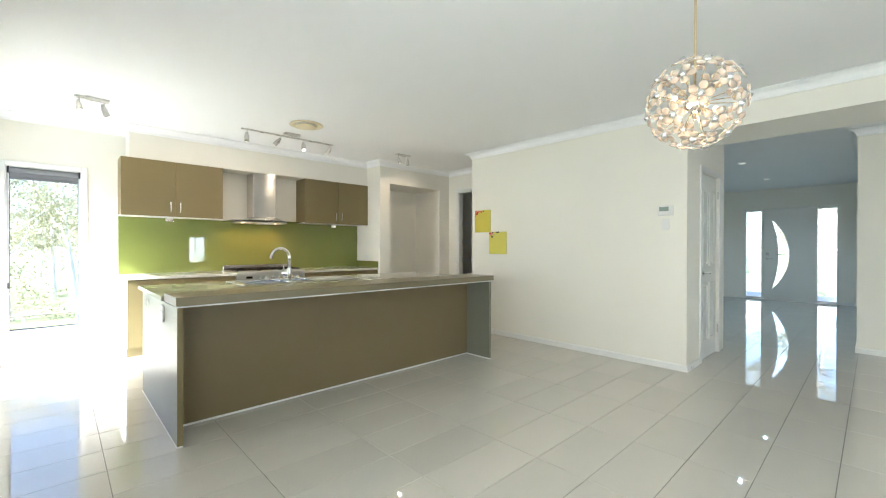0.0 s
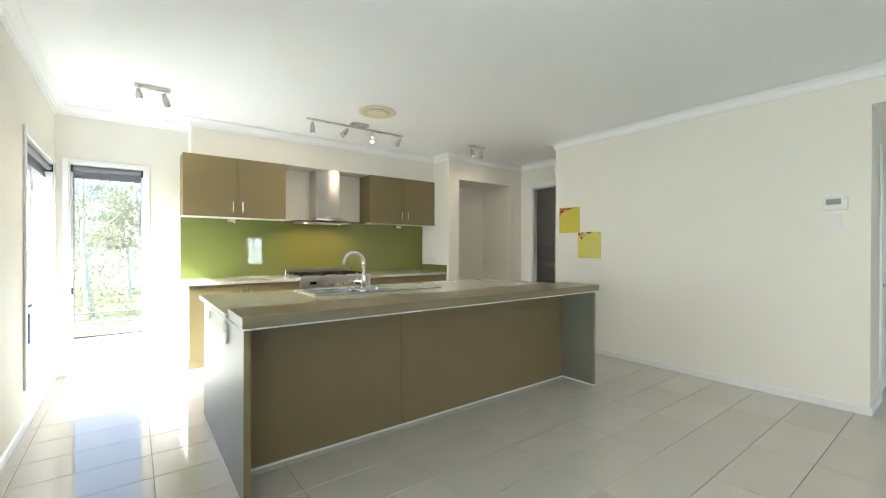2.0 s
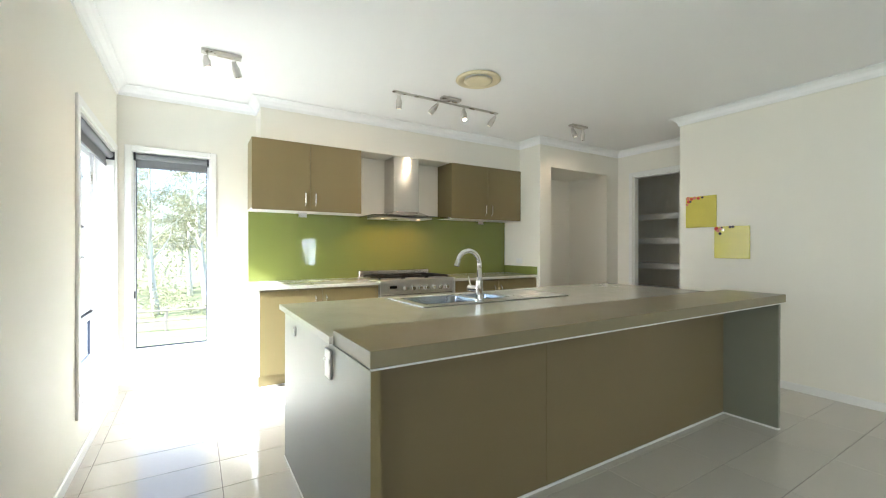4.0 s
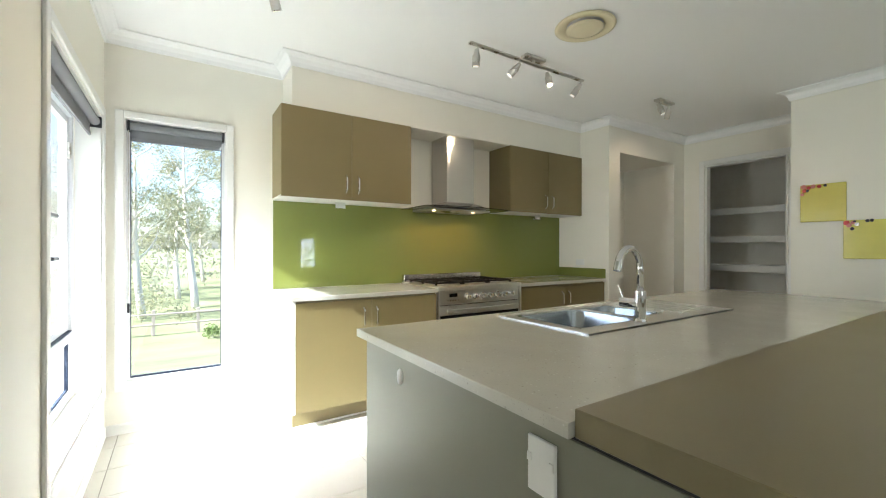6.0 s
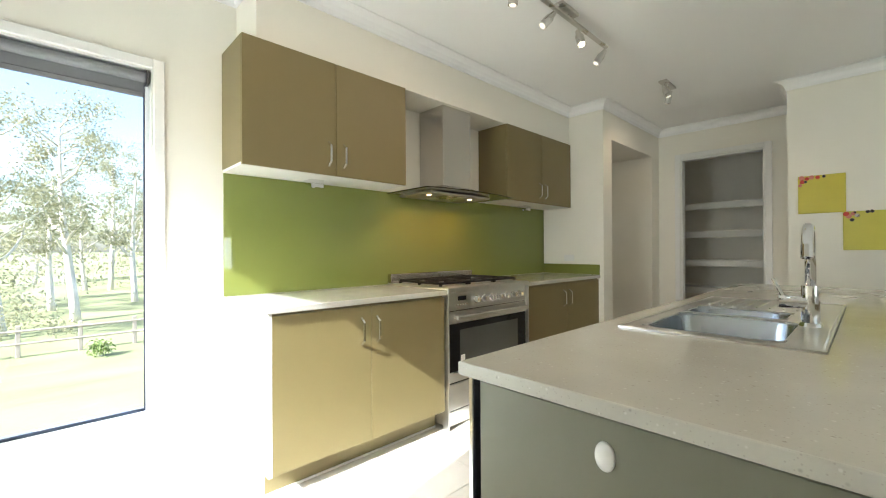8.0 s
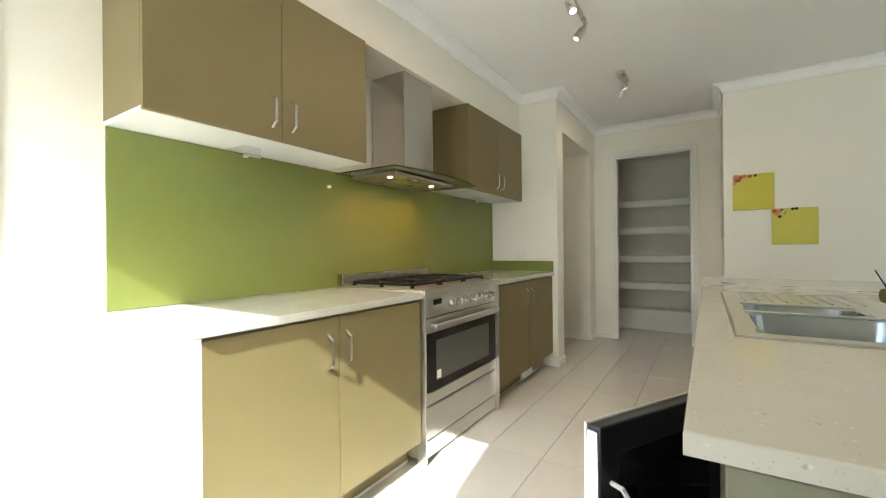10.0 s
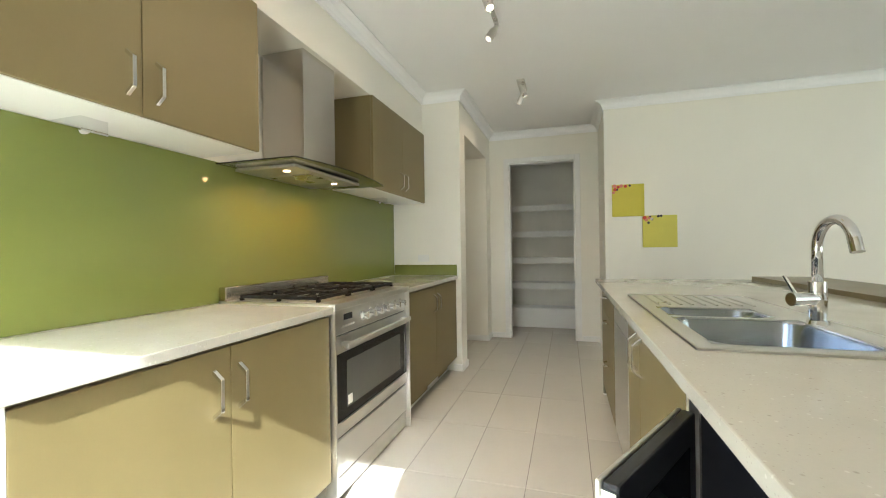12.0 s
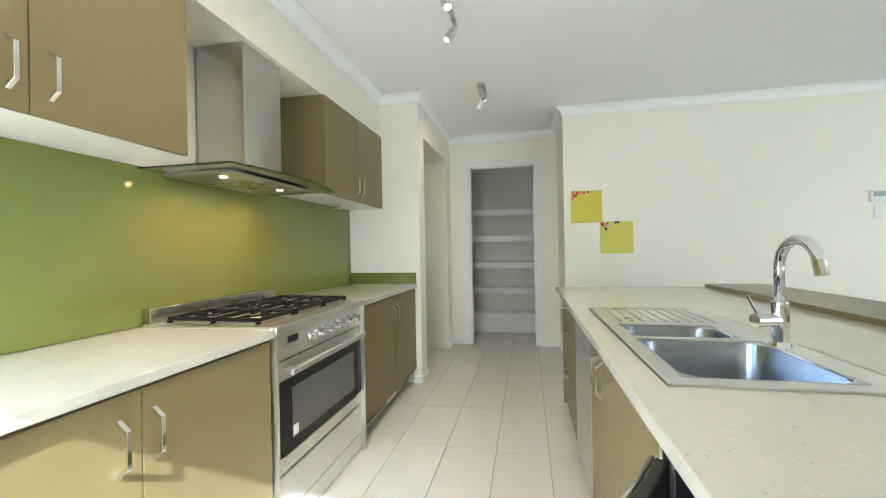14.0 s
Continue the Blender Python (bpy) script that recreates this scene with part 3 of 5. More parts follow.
part("lever_handle", tube(rod(bmesh.new(), (5.2, 1.33, 0.98), (5.2, 1.30, 0.98), 0.026), [(5.2, 1.30, 0.98), (5.21, 1.275, 0.98), (5.24, 1.268, 0.98), (5.32, 1.268, 0.98)], 0.01, 8), CHROME, leaf, "chrome lever handle")
for z in (0.25, 1.85):
    part("hinge", rod(bmesh.new(), (5.825, 1.312, z), (5.825, 1.312, z + 0.09), 0.008, seg=10), NICKEL, leaf)

# pantry doorway and shelves
jamb = thing("door_4", (5.47, 4.96, 0), "white architrave round the open pantry doorway", "doorway", kind="structure")
casing(jamb, "y", 5.47, -1, 4.535, 5.37, 0, 2.29, 0.06, True)
frame_bars("jamb", [(5.472, 5.568, 4.535, 4.555, 0, 2.27), (5.472, 5.568, 5.35, 5.37, 0, 2.27), (5.472, 5.568, 4.535, 5.37, 2.27, 2.29)], TRIM, jamb)
part("latch_plate", box(5.50, 5.54, 4.553, 4.559, 0.98, 1.06), NICKEL, jamb)
for z in (1.80, 1.42, 1.033, 0.66):
    t = thing("pantry_shelf", (6.42, 4.96, z - 0.085), "white melamine pantry shelf with a deep front edge, empty", "shelf", "pantry shelves")
    part("board", box(6.22, 6.598, 4.262, BACK - 0.002, z - 0.018, z), CARCASS, t)
    part("front_edge", box(6.2, 6.22, 4.262, BACK - 0.002, z - 0.085, z, 0.002, 1), CARCASS, t)
t = thing("pantry_shelf", (6.42, 4.96, 0.0), "white lowest pantry shelf closed to the floor", "shelf", "pantry shelves")
part("board", box(6.27, 6.598, 4.262, BACK - 0.002, 0.265, 0.285), CARCASS, t)
part("front_edge", box(6.25, 6.27, 4.262, BACK - 0.002, 0.002, 0.285, 0.002, 1), CARCASS, t)


# ---- kitchen along the back wall ----
def handle(parent, x, y, zc, way, length=0.14):
    """A bent chrome bow handle on a door whose front is at y; way is -1 towards the room's middle."""
    h = length / 2
    bm = bmesh.new()
    rings = []
    for out, z, t in ((0.0, -h, 0.007), (0.032, -h + 0.026, 0.006), (0.032, h - 0.026, 0.006), (0.0, h, 0.007)):
        rings.append([bm.verts.new((x + sx * 0.0065, y + way * (out + so * t * 0.5), zc + z - so * (0.006 if z < 0 else -0.006))) for sx, so in ((-1, -0.9), (1, -0.9), (1, 0.9), (-1, 0.9))])
    for p, q in zip(rings, rings[1:]):
        for k in range(4):
            bm.faces.new((p[k], p[(k + 1) % 4], q[(k + 1) % 4], q[k]))
    bm.faces.new(rings[0][::-1]), bm.faces.new(rings[-1])
    bmesh.ops.recalc_face_normals(bm, faces=bm.faces)
    bmesh.ops.bevel(bm, geom=list(bm.edges), offset=0.0012, segments=1, affect="EDGES")
    return part("handle", bm, CHROME, parent, "chrome bow handle")


def wall_cabinet(x0, x1, label):
    t = thing("wall_cabinet", ((x0 + x1) / 2, 6.15, 1.63), label, "wall cabinet", "wall cabinets")
    bm = box(x0, x1, 6.0, BACK - 0.001, 1.645, 2.309)
    part("carcass", bm, LAMINATE, t)
    part("base_board", box(x0 + 0.001, x1 - 0.001, 6.0, BACK - 0.008, 1.63, 1.645, 0.001, 1), CARCASS, t, "white underside board")
    m = (x0 + x1) / 2
    for a, b, hx in ((x0, m - 0.0015, m - 0.05), (m + 0.0015, x1, m + 0.05)):
        d = part("door", box(a, b, 5.98, 5.9985, 1.632, 2.308, 0.0015, 1), LAMINATE, t)
        handle(d, hx, 5.98, 1.757, -1)
    return t


wall_cabinet(0.54, 1.613, "olive-brown two-door wall cabinet beside the window")
wall_cabinet(2.765, 3.879, "olive-brown two-door wall cabinet beside the white nib wall")
for x in (1.04, 3.33):
    t = thing("cabinet_light", (x, 6.2, 1.55), "wedge-shaped chrome light under the wall cabinet", "under-cabinet light", "cabinet lights")
    bm = bmesh.new()
    sec = [(6.15, 1.629), (6.305, 1.629), (6.15, 1.58)]
    v = [[bm.verts.new((x + s * 0.042, y, z)) for y, z in sec] for s in (-1, 1)]
    bm.faces.new(v[0]), bm.faces.new(v[1][::-1])
    for k in range(3):
        bm.faces.new((v[0][k], v[0][(k + 1) % 3], v[1][(k + 1) % 3], v[1][k]))
    bmesh.ops.recalc_face_normals(bm, faces=bm.faces)
    part("housing", bm, CHROME, t)
    part("lens", rod(bmesh.new(), (x, 6.20, 1.5975), (x, 6.197, 1.5935), 0.016, seg=20), PLASTIC, t)


def base_cabinet(x0, x1, label, vent=False):
    t = thing("base_cabinet", ((x0 + x1) / 2, 6.0, 0), label, "base cabinet", "base cabinets")
    part("carcass", box(x0 + (0.0 if vent else 0.018), x1, 5.692, BACK - 0.001, 0.13, 0.888), LAMINATE, t)
    if not vent:
        bm = bx(bmesh.new(), x0, x0 + 0.0175, 5.672, BACK - 0.001, 0.13, 0.888)
        bx(bm, x0, x0 + 0.0175, 5.77, BACK - 0.001, 0.001, 0.13)
        part("end_panel", bm, CARCASS, t, "white end panel")
    part("kickboard", box(x0 + 0.018, x1, 5.77, 5.786, 0.001, 0.1295), LAMINATE, t)
    part("floor_seal", box(x0 + 0.018, x1, 5.764, 5.7695, 0.001, 0.012), PLASTIC, t)
    m = (x0 + x1) / 2
    for a, b, hx in ((x0 + (0.002 if vent else 0.0185), m - 0.0015, m - 0.066), (m + 0.0015, x1 - 0.002, m + 0.034)):
        d = part("door", box(a, b, 5.672, 5.6905, 0.132, 0.876, 0.0015, 1), LAMINATE, t)
        handle(d, hx, 5.672, 0.742, -1)
    if vent:
        part("kick_vent", box(3.26, 3.52, 5.752, 5.7635, 0.02, 0.11, 0.002, 1), PLASTIC, t, "white kickboard vent")
    return t


base_cabinet(0.552, 1.683, "olive-brown two-door base cabinet in the sunlight")
base_cabinet(2.607, 3.878, "olive-brown two-door base cabinet beside the stove", True)
solid("stone_benchtop", box(0.537, 1.688, 5.654, BACK - 0.008, 0.889, 0.92, 0.003, 2), STONE, "beige speckled stone benchtop beside the window", "benchtop", "benchtops", at=(1.11, 6.0, 0.889))
solid("stone_benchtop", box(2.602, 3.878, 5.654, BACK - 0.008, 0.889, 0.92, 0.003, 2), STONE, "beige speckled stone benchtop beside the stove", "benchtop", "benchtops", at=(3.24, 6.0, 0.889))
solid("glass_splashback", box(0.545, 3.876, BACK - 0.007, BACK - 0.001, 0.921, 1.629, 0.001, 1), SPLASH, "glossy lime-green glass splashback above the benchtops", "splashback", at=(2.2, BACK - 0.004, 0.921))
solid("glass_upstand", box(3.872, 3.879, 5.66, BACK - 0.009, 0.921, 1.025, 0.001, 1), SPLASH, "low lime-green glass upstand on the nib wall", "splashback", at=(3.875, 5.98, 0.921))


# freestanding stove
SX0, SX1, SF = 1.69, 2.60, 5.675
stove = thing("stove", ((SX0 + SX1) / 2, 6.0, 0), "wide freestanding stainless steel gas stove", "stove")
part("body", box(SX0, SX1, SF + 0.03, BACK - 0.012, 0.03, 0.9), STEEL_FLAT, stove)
part("hob", box(SX0, SX1, SF - 0.005, BACK - 0.012, 0.9, 0.932, 0.006, 2), STEEL_FLAT, stove)
for x in (SX0, SX1 - 0.012):
    part("side_panel", box(x, x + 0.012, SF - 0.028, SF + 0.0295, 0.004, 0.8995, 0.002, 1), STEEL_FLAT, stove)
part("hob_lip", box(SX0, SX1, SF - 0.028, SF - 0.0052, 0.9, 0.9318, 0.004, 2), STEEL_FLAT, stove)
part("hob_well", box(SX0 + 0.04, SX1 - 0.04, SF + 0.07, BACK - 0.08, 0.9321, 0.9345), HOB, stove)
bm = box(SX0, SX1, BACK - 0.06, BACK - 0.012, 0.93, 1.0, 0.004, 1)
part("riser", bm, STEEL, stove, "upright stainless rear riser")
for k in range(3):
    gx = SX0 + 0.17 + k * 0.285
    bm = bmesh.new()
    for a, b in (((gx - 0.13, 5.76), (gx + 0.13, 5.76)), ((gx - 0.13, 6.2), (gx + 0.13, 6.2)), ((gx - 0.13, 5.98), (gx + 0.13, 5.98)), ((gx - 0.13, 5.76), (gx - 0.13, 6.2)), ((gx + 0.13, 5.76), (gx + 0.13, 6.2)), ((gx, 5.76), (gx, 5.83)), ((gx, 6.13), (gx, 6.2)), ((gx - 0.13, 5.87), (gx - 0.05, 5.87)), ((gx + 0.05, 5.87), (gx + 0.13, 5.87)), ((gx - 0.13, 6.09), (gx - 0.05, 6.09)), ((gx + 0.05, 6.09), (gx + 0.13, 6.09))):
        bx(bm, min(a[0], b[0]) - 0.007, max(a[0], b[0]) + 0.007, min(a[1], b[1]) - 0.007, max(a[1], b[1]) + 0.007, 0.945, 0.961, 0.0025, 1)
    for sx in (-0.13, 0.13):
        for sy in (5.76, 5.98, 6.2):
            bx(bm, gx + sx - 0.008, gx + sx + 0.008, sy - 0.008, sy + 0.008, 0.934, 0.946)
    part("trivet", bm, IRON, stove, "black cast-iron trivet")
    for by in (5.87, 6.09):
        r = 0.05 if k == 1 else 0.036
        b = part("burner", lathe(bmesh.new(), [(0.0, 0.012), (r, 0.012), (r * 1.5, 0.002), (r * 1.5, 0.0)], (gx, by, 0.9345)), CAST, stove)
        part("burner_cap", lathe(bmesh.new(), [(0.0, 0.017), (r * 0.75, 0.017), (r * 0.8, 0.0125)], (gx, by, 0.9345)), IRON, b)
panel = part("control_panel", box(SX0 + 0.013, SX1 - 0.013, SF, SF + 0.03, 0.775, 0.899, 0.004, 2), STEEL_FLAT, stove)
part("display", box(SX0 + 0.12, SX0 + 0.2, SF - 0.003, SF + 0.001, 0.84, 0.87), BLACK_GLASS, panel)
for k in range(5):
    part("button", rod(bmesh.new(), (SX0 + 0.105 + k * 0.025, SF + 0.001, 0.812), (SX0 + 0.105 + k * 0.025, SF - 0.004, 0.812), 0.006, seg=10), CHROME, panel)
for k in range(7):
    kx = SX0 + 0.30 + k * 0.085
    kn = part("knob", rod(rod(bmesh.new(), (kx, SF, 0.837), (kx, SF - 0.006, 0.837), 0.027, seg=20), (kx, SF - 0.006, 0.837), (kx, SF - 0.036, 0.837), 0.021, 0.018, 20), CHROME, panel, "chrome control knob")
    part("grip", box(kx - 0.005, kx + 0.005, SF - 0.044, SF - 0.034, 0.818, 0.856, 0.002, 1), CHROME, kn)
door = part("oven_door", holed(bmesh.new(), SX0 + 0.013, SX1 - 0.013, 0.3, 0.77, [(SX0 + 0.075, SX1 - 0.075, 0.36, 0.68)], along_x(SF - 0.004, SF + 0.028)), STEEL_FLAT, stove)
part("door_glass", box(SX0 + 0.02, SX1 - 0.02, SF - 0.008, SF - 0.0045, 0.37, 0.69, 0.002, 1), BLACK_GLASS, door, "black oven glass")
part("door_window", box(SX0 + 0.13, SX1 - 0.13, SF - 0.0105, SF - 0.0085, 0.42, 0.645), mat("oven_viewing_glass", (0.09, 0.09, 0.08), 0.07, var=0.05, scale=4, fine=50, bump=0.0, spec=0.7), door)
part("sticker", box(SX0 + 0.135, SX0 + 0.175, SF - 0.0125, SF - 0.011, 0.43, 0.475), PLASTIC, door, "small white sticker")
part("door_handle", box(SX0 + 0.06, SX1 - 0.06, SF - 0.062, SF - 0.04, 0.718, 0.745, 0.006, 2), STEEL_FLAT, door)
for x in (SX0 + 0.1, SX1 - 0.1):
    part("handle_post", box(x - 0.018, x + 0.018, SF - 0.042, SF - 0.004, 0.722, 0.741, 0.003, 1), STEEL_FLAT, door)
part("drawer", box(SX0 + 0.013, SX1 - 0.013, SF - 0.004, SF + 0.028, 0.115, 0.287, 0.004, 1), STEEL_FLAT, stove)
# black strips put the shade of the stove's open gaps into colour
for z0, z1 in ((0.1055, 0.1145), (0.2875, 0.2995), (0.7702, 0.7748)):
    part("dark_gap_strip", box(SX0 + 0.013, SX1 - 0.013, SF + 0.006, SF + 0.0295, z0, z1), BLACK_PLASTIC, stove, "black strip standing in for the gap's shade")
part("plinth", box(SX0 + 0.013, SX1 - 0.013, SF + 0.004, SF + 0.03, 0.012, 0.105, 0.002, 1), STEEL_FLAT, stove)
for x in (SX0 + 0.06, SX1 - 0.06):
    for y in (5.76, 6.24):
        part("foot", rod(bmesh.new(), (x, y, 0.0), (x, y, 0.031), 0.02), BLACK_PLASTIC, stove)

# range hood
hood = thing("range_hood", (2.14, 6.1, 1.56), "stainless steel chimney range hood with a curved glass canopy", "range hood")
part("chimney", box(2.02, 2.335, 6.03, BACK - 0.009, 1.67, 2.309, 0.003, 1), STEEL, hood)
bm = bmesh.new()
lo = [bm.verts.new(p) for p in ((1.92, 5.93, 1.632), (2.435, 5.93, 1.632), (2.435, BACK - 0.009, 1.632), (1.92, BACK - 0.009, 1.632))]
hi = [bm.verts.new(p) for p in ((2.02, 6.03, 1.685), (2.335, 6.03, 1.685), (2.335, BACK - 0.009, 1.685), (2.02, BACK - 0.009, 1.685))]
for k in range(4):
    bm.faces.new((lo[k], lo[(k + 1) % 4], hi[(k + 1) % 4], hi[k]))
bm.faces.new(hi), bm.faces.new(lo[::-1])
part("skirt", bm, STEEL, hood)
bm, top, low = bmesh.new(), [], []
for k in range(17):
    u = -1 + k / 8
    x = 2.175 + 0.485 * u
    yf = 5.80 + 0.05 * u * u
    zc = 1.622 + 0.004 * (1 - u * u)
    top.append((bm.verts.new((x, yf, zc)), bm.verts.new((x, BACK - 0.009, zc))))
    low.append((bm.verts.new((x, yf, zc - 0.006)), bm.verts.new((x, BACK - 0.009, zc - 0.006))))
for a, b, c, d in zip(top, top[1:], low, low[1:]):
    bm.faces.new((a[0], b[0], b[1], a[1])), bm.faces.new((c[0], c[1], d[1], d[0])), bm.faces.new((a[0], c[0], d[0], b[0])), bm.faces.new((a[1], b[1], d[1], c[1]))
for a, c in ((top[0], low[0]), (top[-1], low[-1])):
    bm.faces.new((a[0], a[1], c[1], c[0]))
bmesh.ops.recalc_face_normals(bm, faces=bm.faces)
part("canopy", bm, CLEAR, hood, "smoked glass canopy")
# darker steel here puts the shade under the canopy into the colour
u = part("underbody", box(1.80, 2.46, 5.93, BACK - 0.02, 1.597, 1.614, 0.004, 1), HOB, hood)
part("filter", box(1.98, 2.28, 5.98, 6.24, 1.592, 1.598), NICKEL, u)
for x in (1.88, 2.33):
    part("hood_lamp", rod(bmesh.new(), (x, 6.04, 1.594), (x, 6.04, 1.598), 0.017, seg=20), HOOD_BULB, u, "lit round hood lamp")
    lamp = bpy.data.lights.new("hood_lamp", "SPOT")
    lamp.energy, lamp.color, lamp.shadow_soft_size, lamp.spot_size, lamp.spot_blend = 1.8, (1.0, 0.5, 0.18), 0.012, radians(150), 0.8
    new("hood_lamp", lamp).matrix_world = look((x, 6.04, 1.588), (x, 6.13, 1.2))


# ---- island ----
IX0, IX1, IY0, IYP, IY1 = 0.545, 3.575, 2.965, 3.33, 4.40
island = thing("island_bench", (2.06, 3.6, 0), "long kitchen island with grey-green ends and a brown back panel", "kitchen island")
part("end_panel", box(IX0, IX0 + 0.033, IY0 + 0.02, IY1 - 0.02, 0.012, 0.878, 0.0015, 1), PANEL_GREY, island, "grey-green end panel")
part("end_panel", box(IX1 - 0.033, IX1, IY0 + 0.02, IY1 - 0.02, 0.012, 0.878, 0.0015, 1), PANEL_GREY, island, "grey-green end panel")
part("end_edge", box(IX0, IX0 + 0.033, IY0 + 0.017, IY0 + 0.0195, 0.012, 0.878), LAMINATE, island)
for a, b in ((IX0 + 0.034, 1.6605), (1.6615, IX1 - 0.034)):
    part("back_panel", box(a, b, IYP, IYP + 0.018, 0.012, 0.878, 0.001, 1), LAMINATE_ISLAND, island, "brown laminate back panel")
part("floor_seal", box(IX0 + 0.034, IX1 - 0.034, IYP - 0.006, IYP, 0.001, 0.014), PLASTIC, island)
part("floor_seal", box(IX1 - 0.04, IX1 - 0.034, IY0 + 0.02, IYP - 0.007, 0.001, 0.014), PLASTIC, island)
part("floor_seal", box(IX0 - 0.004, IX0 - 0.0005, IY0 + 0.02, IY1 - 0.02, 0.001, 0.012), PLASTIC, island)
part("plinth", box(IX0 + 0.001, IX0 + 0.032, IY0 + 0.021, IY1 - 0.021, 0.0, 0.0119), PLASTIC, island)
part("plinth", box(IX1 - 0.032, IX1 - 0.001, IY0 + 0.021, IY1 - 0.021, 0.0, 0.0119), PLASTIC, island)
part("top_rail", box(IX0 + 0.002, IX1 - 0.002, IYP + 0.0185, IYP + 0.05, 0.80, 0.878), CARCASS, island)
part("shadow_rail", holed(bmesh.new(), IX0 + 0.004, IX1 - 0.004, IY0 + 0.024, IY1 - 0.026, [(1.21, 2.38, 3.85, 4.33)], lambda b, a, c, d, e: bx(b, a, c, d, e, 0.8785, 0.8895)), BLACK_PLASTIC, island)
part("edge_strip", box(IX0, IX1, IY0 + 0.012, IY0 + 0.0235, 0.8785, 0.8895), PLASTIC, island, "white strip under the bar top")

SK = (1.20, 2.39, 3.828, 4.34)          # sink cut-out: x, x, y, y
bm = bmesh.new()
cx0, cx1, cy0, cy1 = SK[0] + 0.015, SK[1] - 0.015, SK[2] + 0.015, SK[3] - 0.015
xs, ys = [0.52, cx0, cx1, 3.60], [3.352, cy0, cy1, 4.425]
vt = {}
for z in (0.89, 0.92):
    for i, x in enumerate(xs):
        for j, y in enumerate(ys):
            vt[i, j, z] = bm.verts.new((x, y, z))
for i in range(3):
    for j in range(3):
        if (i, j) != (1, 1):
            bm.faces.new((vt[i, j, 0.92], vt[i + 1, j, 0.92], vt[i + 1, j + 1, 0.92], vt[i, j + 1, 0.92]))
            bm.faces.new((vt[i, j, 0.89], vt[i, j + 1, 0.89], vt[i + 1, j + 1, 0.89], vt[i + 1, j, 0.89]))
rim = [(0, 0), (1, 0), (2, 0), (3, 0), (3, 1), (3, 2), (3, 3), (2, 3), (1, 3), (0, 3), (0, 2), (0, 1)]
for loop in (rim, [(1, 1), (1, 2), (2, 2), (2, 1)]):
    for (i, j), (k, l) in zip(loop, loop[1:] + loop[:1]):
        bm.faces.new((vt[i, j, 0.89], vt[k, l, 0.89], vt[k, l, 0.92], vt[i, j, 0.92]))
bmesh.ops.recalc_face_normals(bm, faces=bm.faces)
edge = [e for e in bm.edges if all(v.co.z > 0.91 for v in e.verts) and (all(v.co.x < 0.53 for v in e.verts) or all(v.co.y > 4.42 for v in e.verts) or all(v.co.x > 3.59 for v in e.verts))]
bmesh.ops.bevel(bm, geom=edge, offset=0.003, segments=2, affect="EDGES", profile=0.5)
solid("stone_benchtop", bm, STONE, "beige speckled stone top of the island", "benchtop", "benchtops", at=(2.06, 3.9, 0.89))
part("bar_top", box(0.535, 3.59, 2.96, 3.35, 0.89, 0.945, 0.002, 1), BAR_TOP, island, "thick brown laminate breakfast bar top")


# sink with two bowls and a ribbed drainer
def bowl(x0, x1, y0, y1, z0, z1, r=0.07):
    """An open rounded basin."""
    bm = bmesh.new()
    rings = []
    for z, ins, rr in ((z1, 0.0, r), (z1 - 0.012, 0.003, r), (z0 + 0.06, 0.012, r), (z0 + 0.03, 0.02, r), (z0 + 0.01, 0.038, r * 0.9), (z0, 0.07, r * 0.6)):
        ring = []
        for cx, cy, a0 in ((x1, y1, 0), (x0, y1, 90), (x0, y0, 180), (x1, y0, 270)):
            px = cx - (rr + ins if a0 in (0, 270) else -(rr + ins))
            py = cy - (rr + ins if a0 in (0, 90) else -(rr + ins))
            for k in range(6):
                a = radians(a0 + 18 * k)
                ring.append(bm.verts.new((px + rr * math.cos(a), py + rr * math.sin(a), z)))
        rings.append(ring)
    # flat corners between the square cut-out and the round basin
    for c, (cx, cy) in enumerate(((x1, y1), (x0, y1), (x0, y0), (x1, y0))):
        v = bm.verts.new((cx, cy, z1))
        for k in range(5):
            bm.faces.new((v, rings[0][c * 6 + k], rings[0][c * 6 + k + 1]))
    for p, q in zip(rings, rings[1:]):
        for k in range(len(p)):
            bm.faces.new((p[k], q[k], q[(k + 1) % len(p)], p[(k + 1) % len(p)]))
    bm.faces.new(rings[-1])
    return bm


sink = thing("sink", (1.8, 4.09, 0.72), "stainless steel double-bowl sink with a ribbed drainer", "sink")
B1, B2 = (1.265, 1.685, 3.92, 4.285), (1.725, 1.945, 3.965, 4.285)
bm = bmesh.new()
zt = 0.9245
holed(bm, SK[0], SK[1], SK[2], SK[3], [(B1[0], B1[1], B1[2], B1[3]), (B2[0], B2[1], B2[2], B2[3])], lambda b, a, c, d, e: bx(b, a, c, d, e, 0.9202, zt))
part("rim", bm, STEEL_FLAT, sink)
part("rim_roll", moulding(bmesh.new(), [(SK[0], SK[2]), (SK[1], SK[2]), (SK[1], SK[3]), (SK[0], SK[3])], [(0.0, 0.9202), (0.0, 0.926), (0.006, 0.9275), (0.012, 0.9246), (0.012, 0.9202)], True), STEEL_FLAT, sink)
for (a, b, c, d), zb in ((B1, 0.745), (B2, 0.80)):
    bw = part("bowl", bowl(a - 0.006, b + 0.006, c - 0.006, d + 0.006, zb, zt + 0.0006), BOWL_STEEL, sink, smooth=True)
    for f in bw.data.polygons:
        f.use_smooth = len(f.vertices) == 4
    part("waste", lathe(bmesh.new(), [(0.0, 0.001), (0.03, 0.001), (0.042, 0.004), (0.045, 0.0012)], ((a + b) / 2, (c + d) / 2, zb)), CHROME, bw)
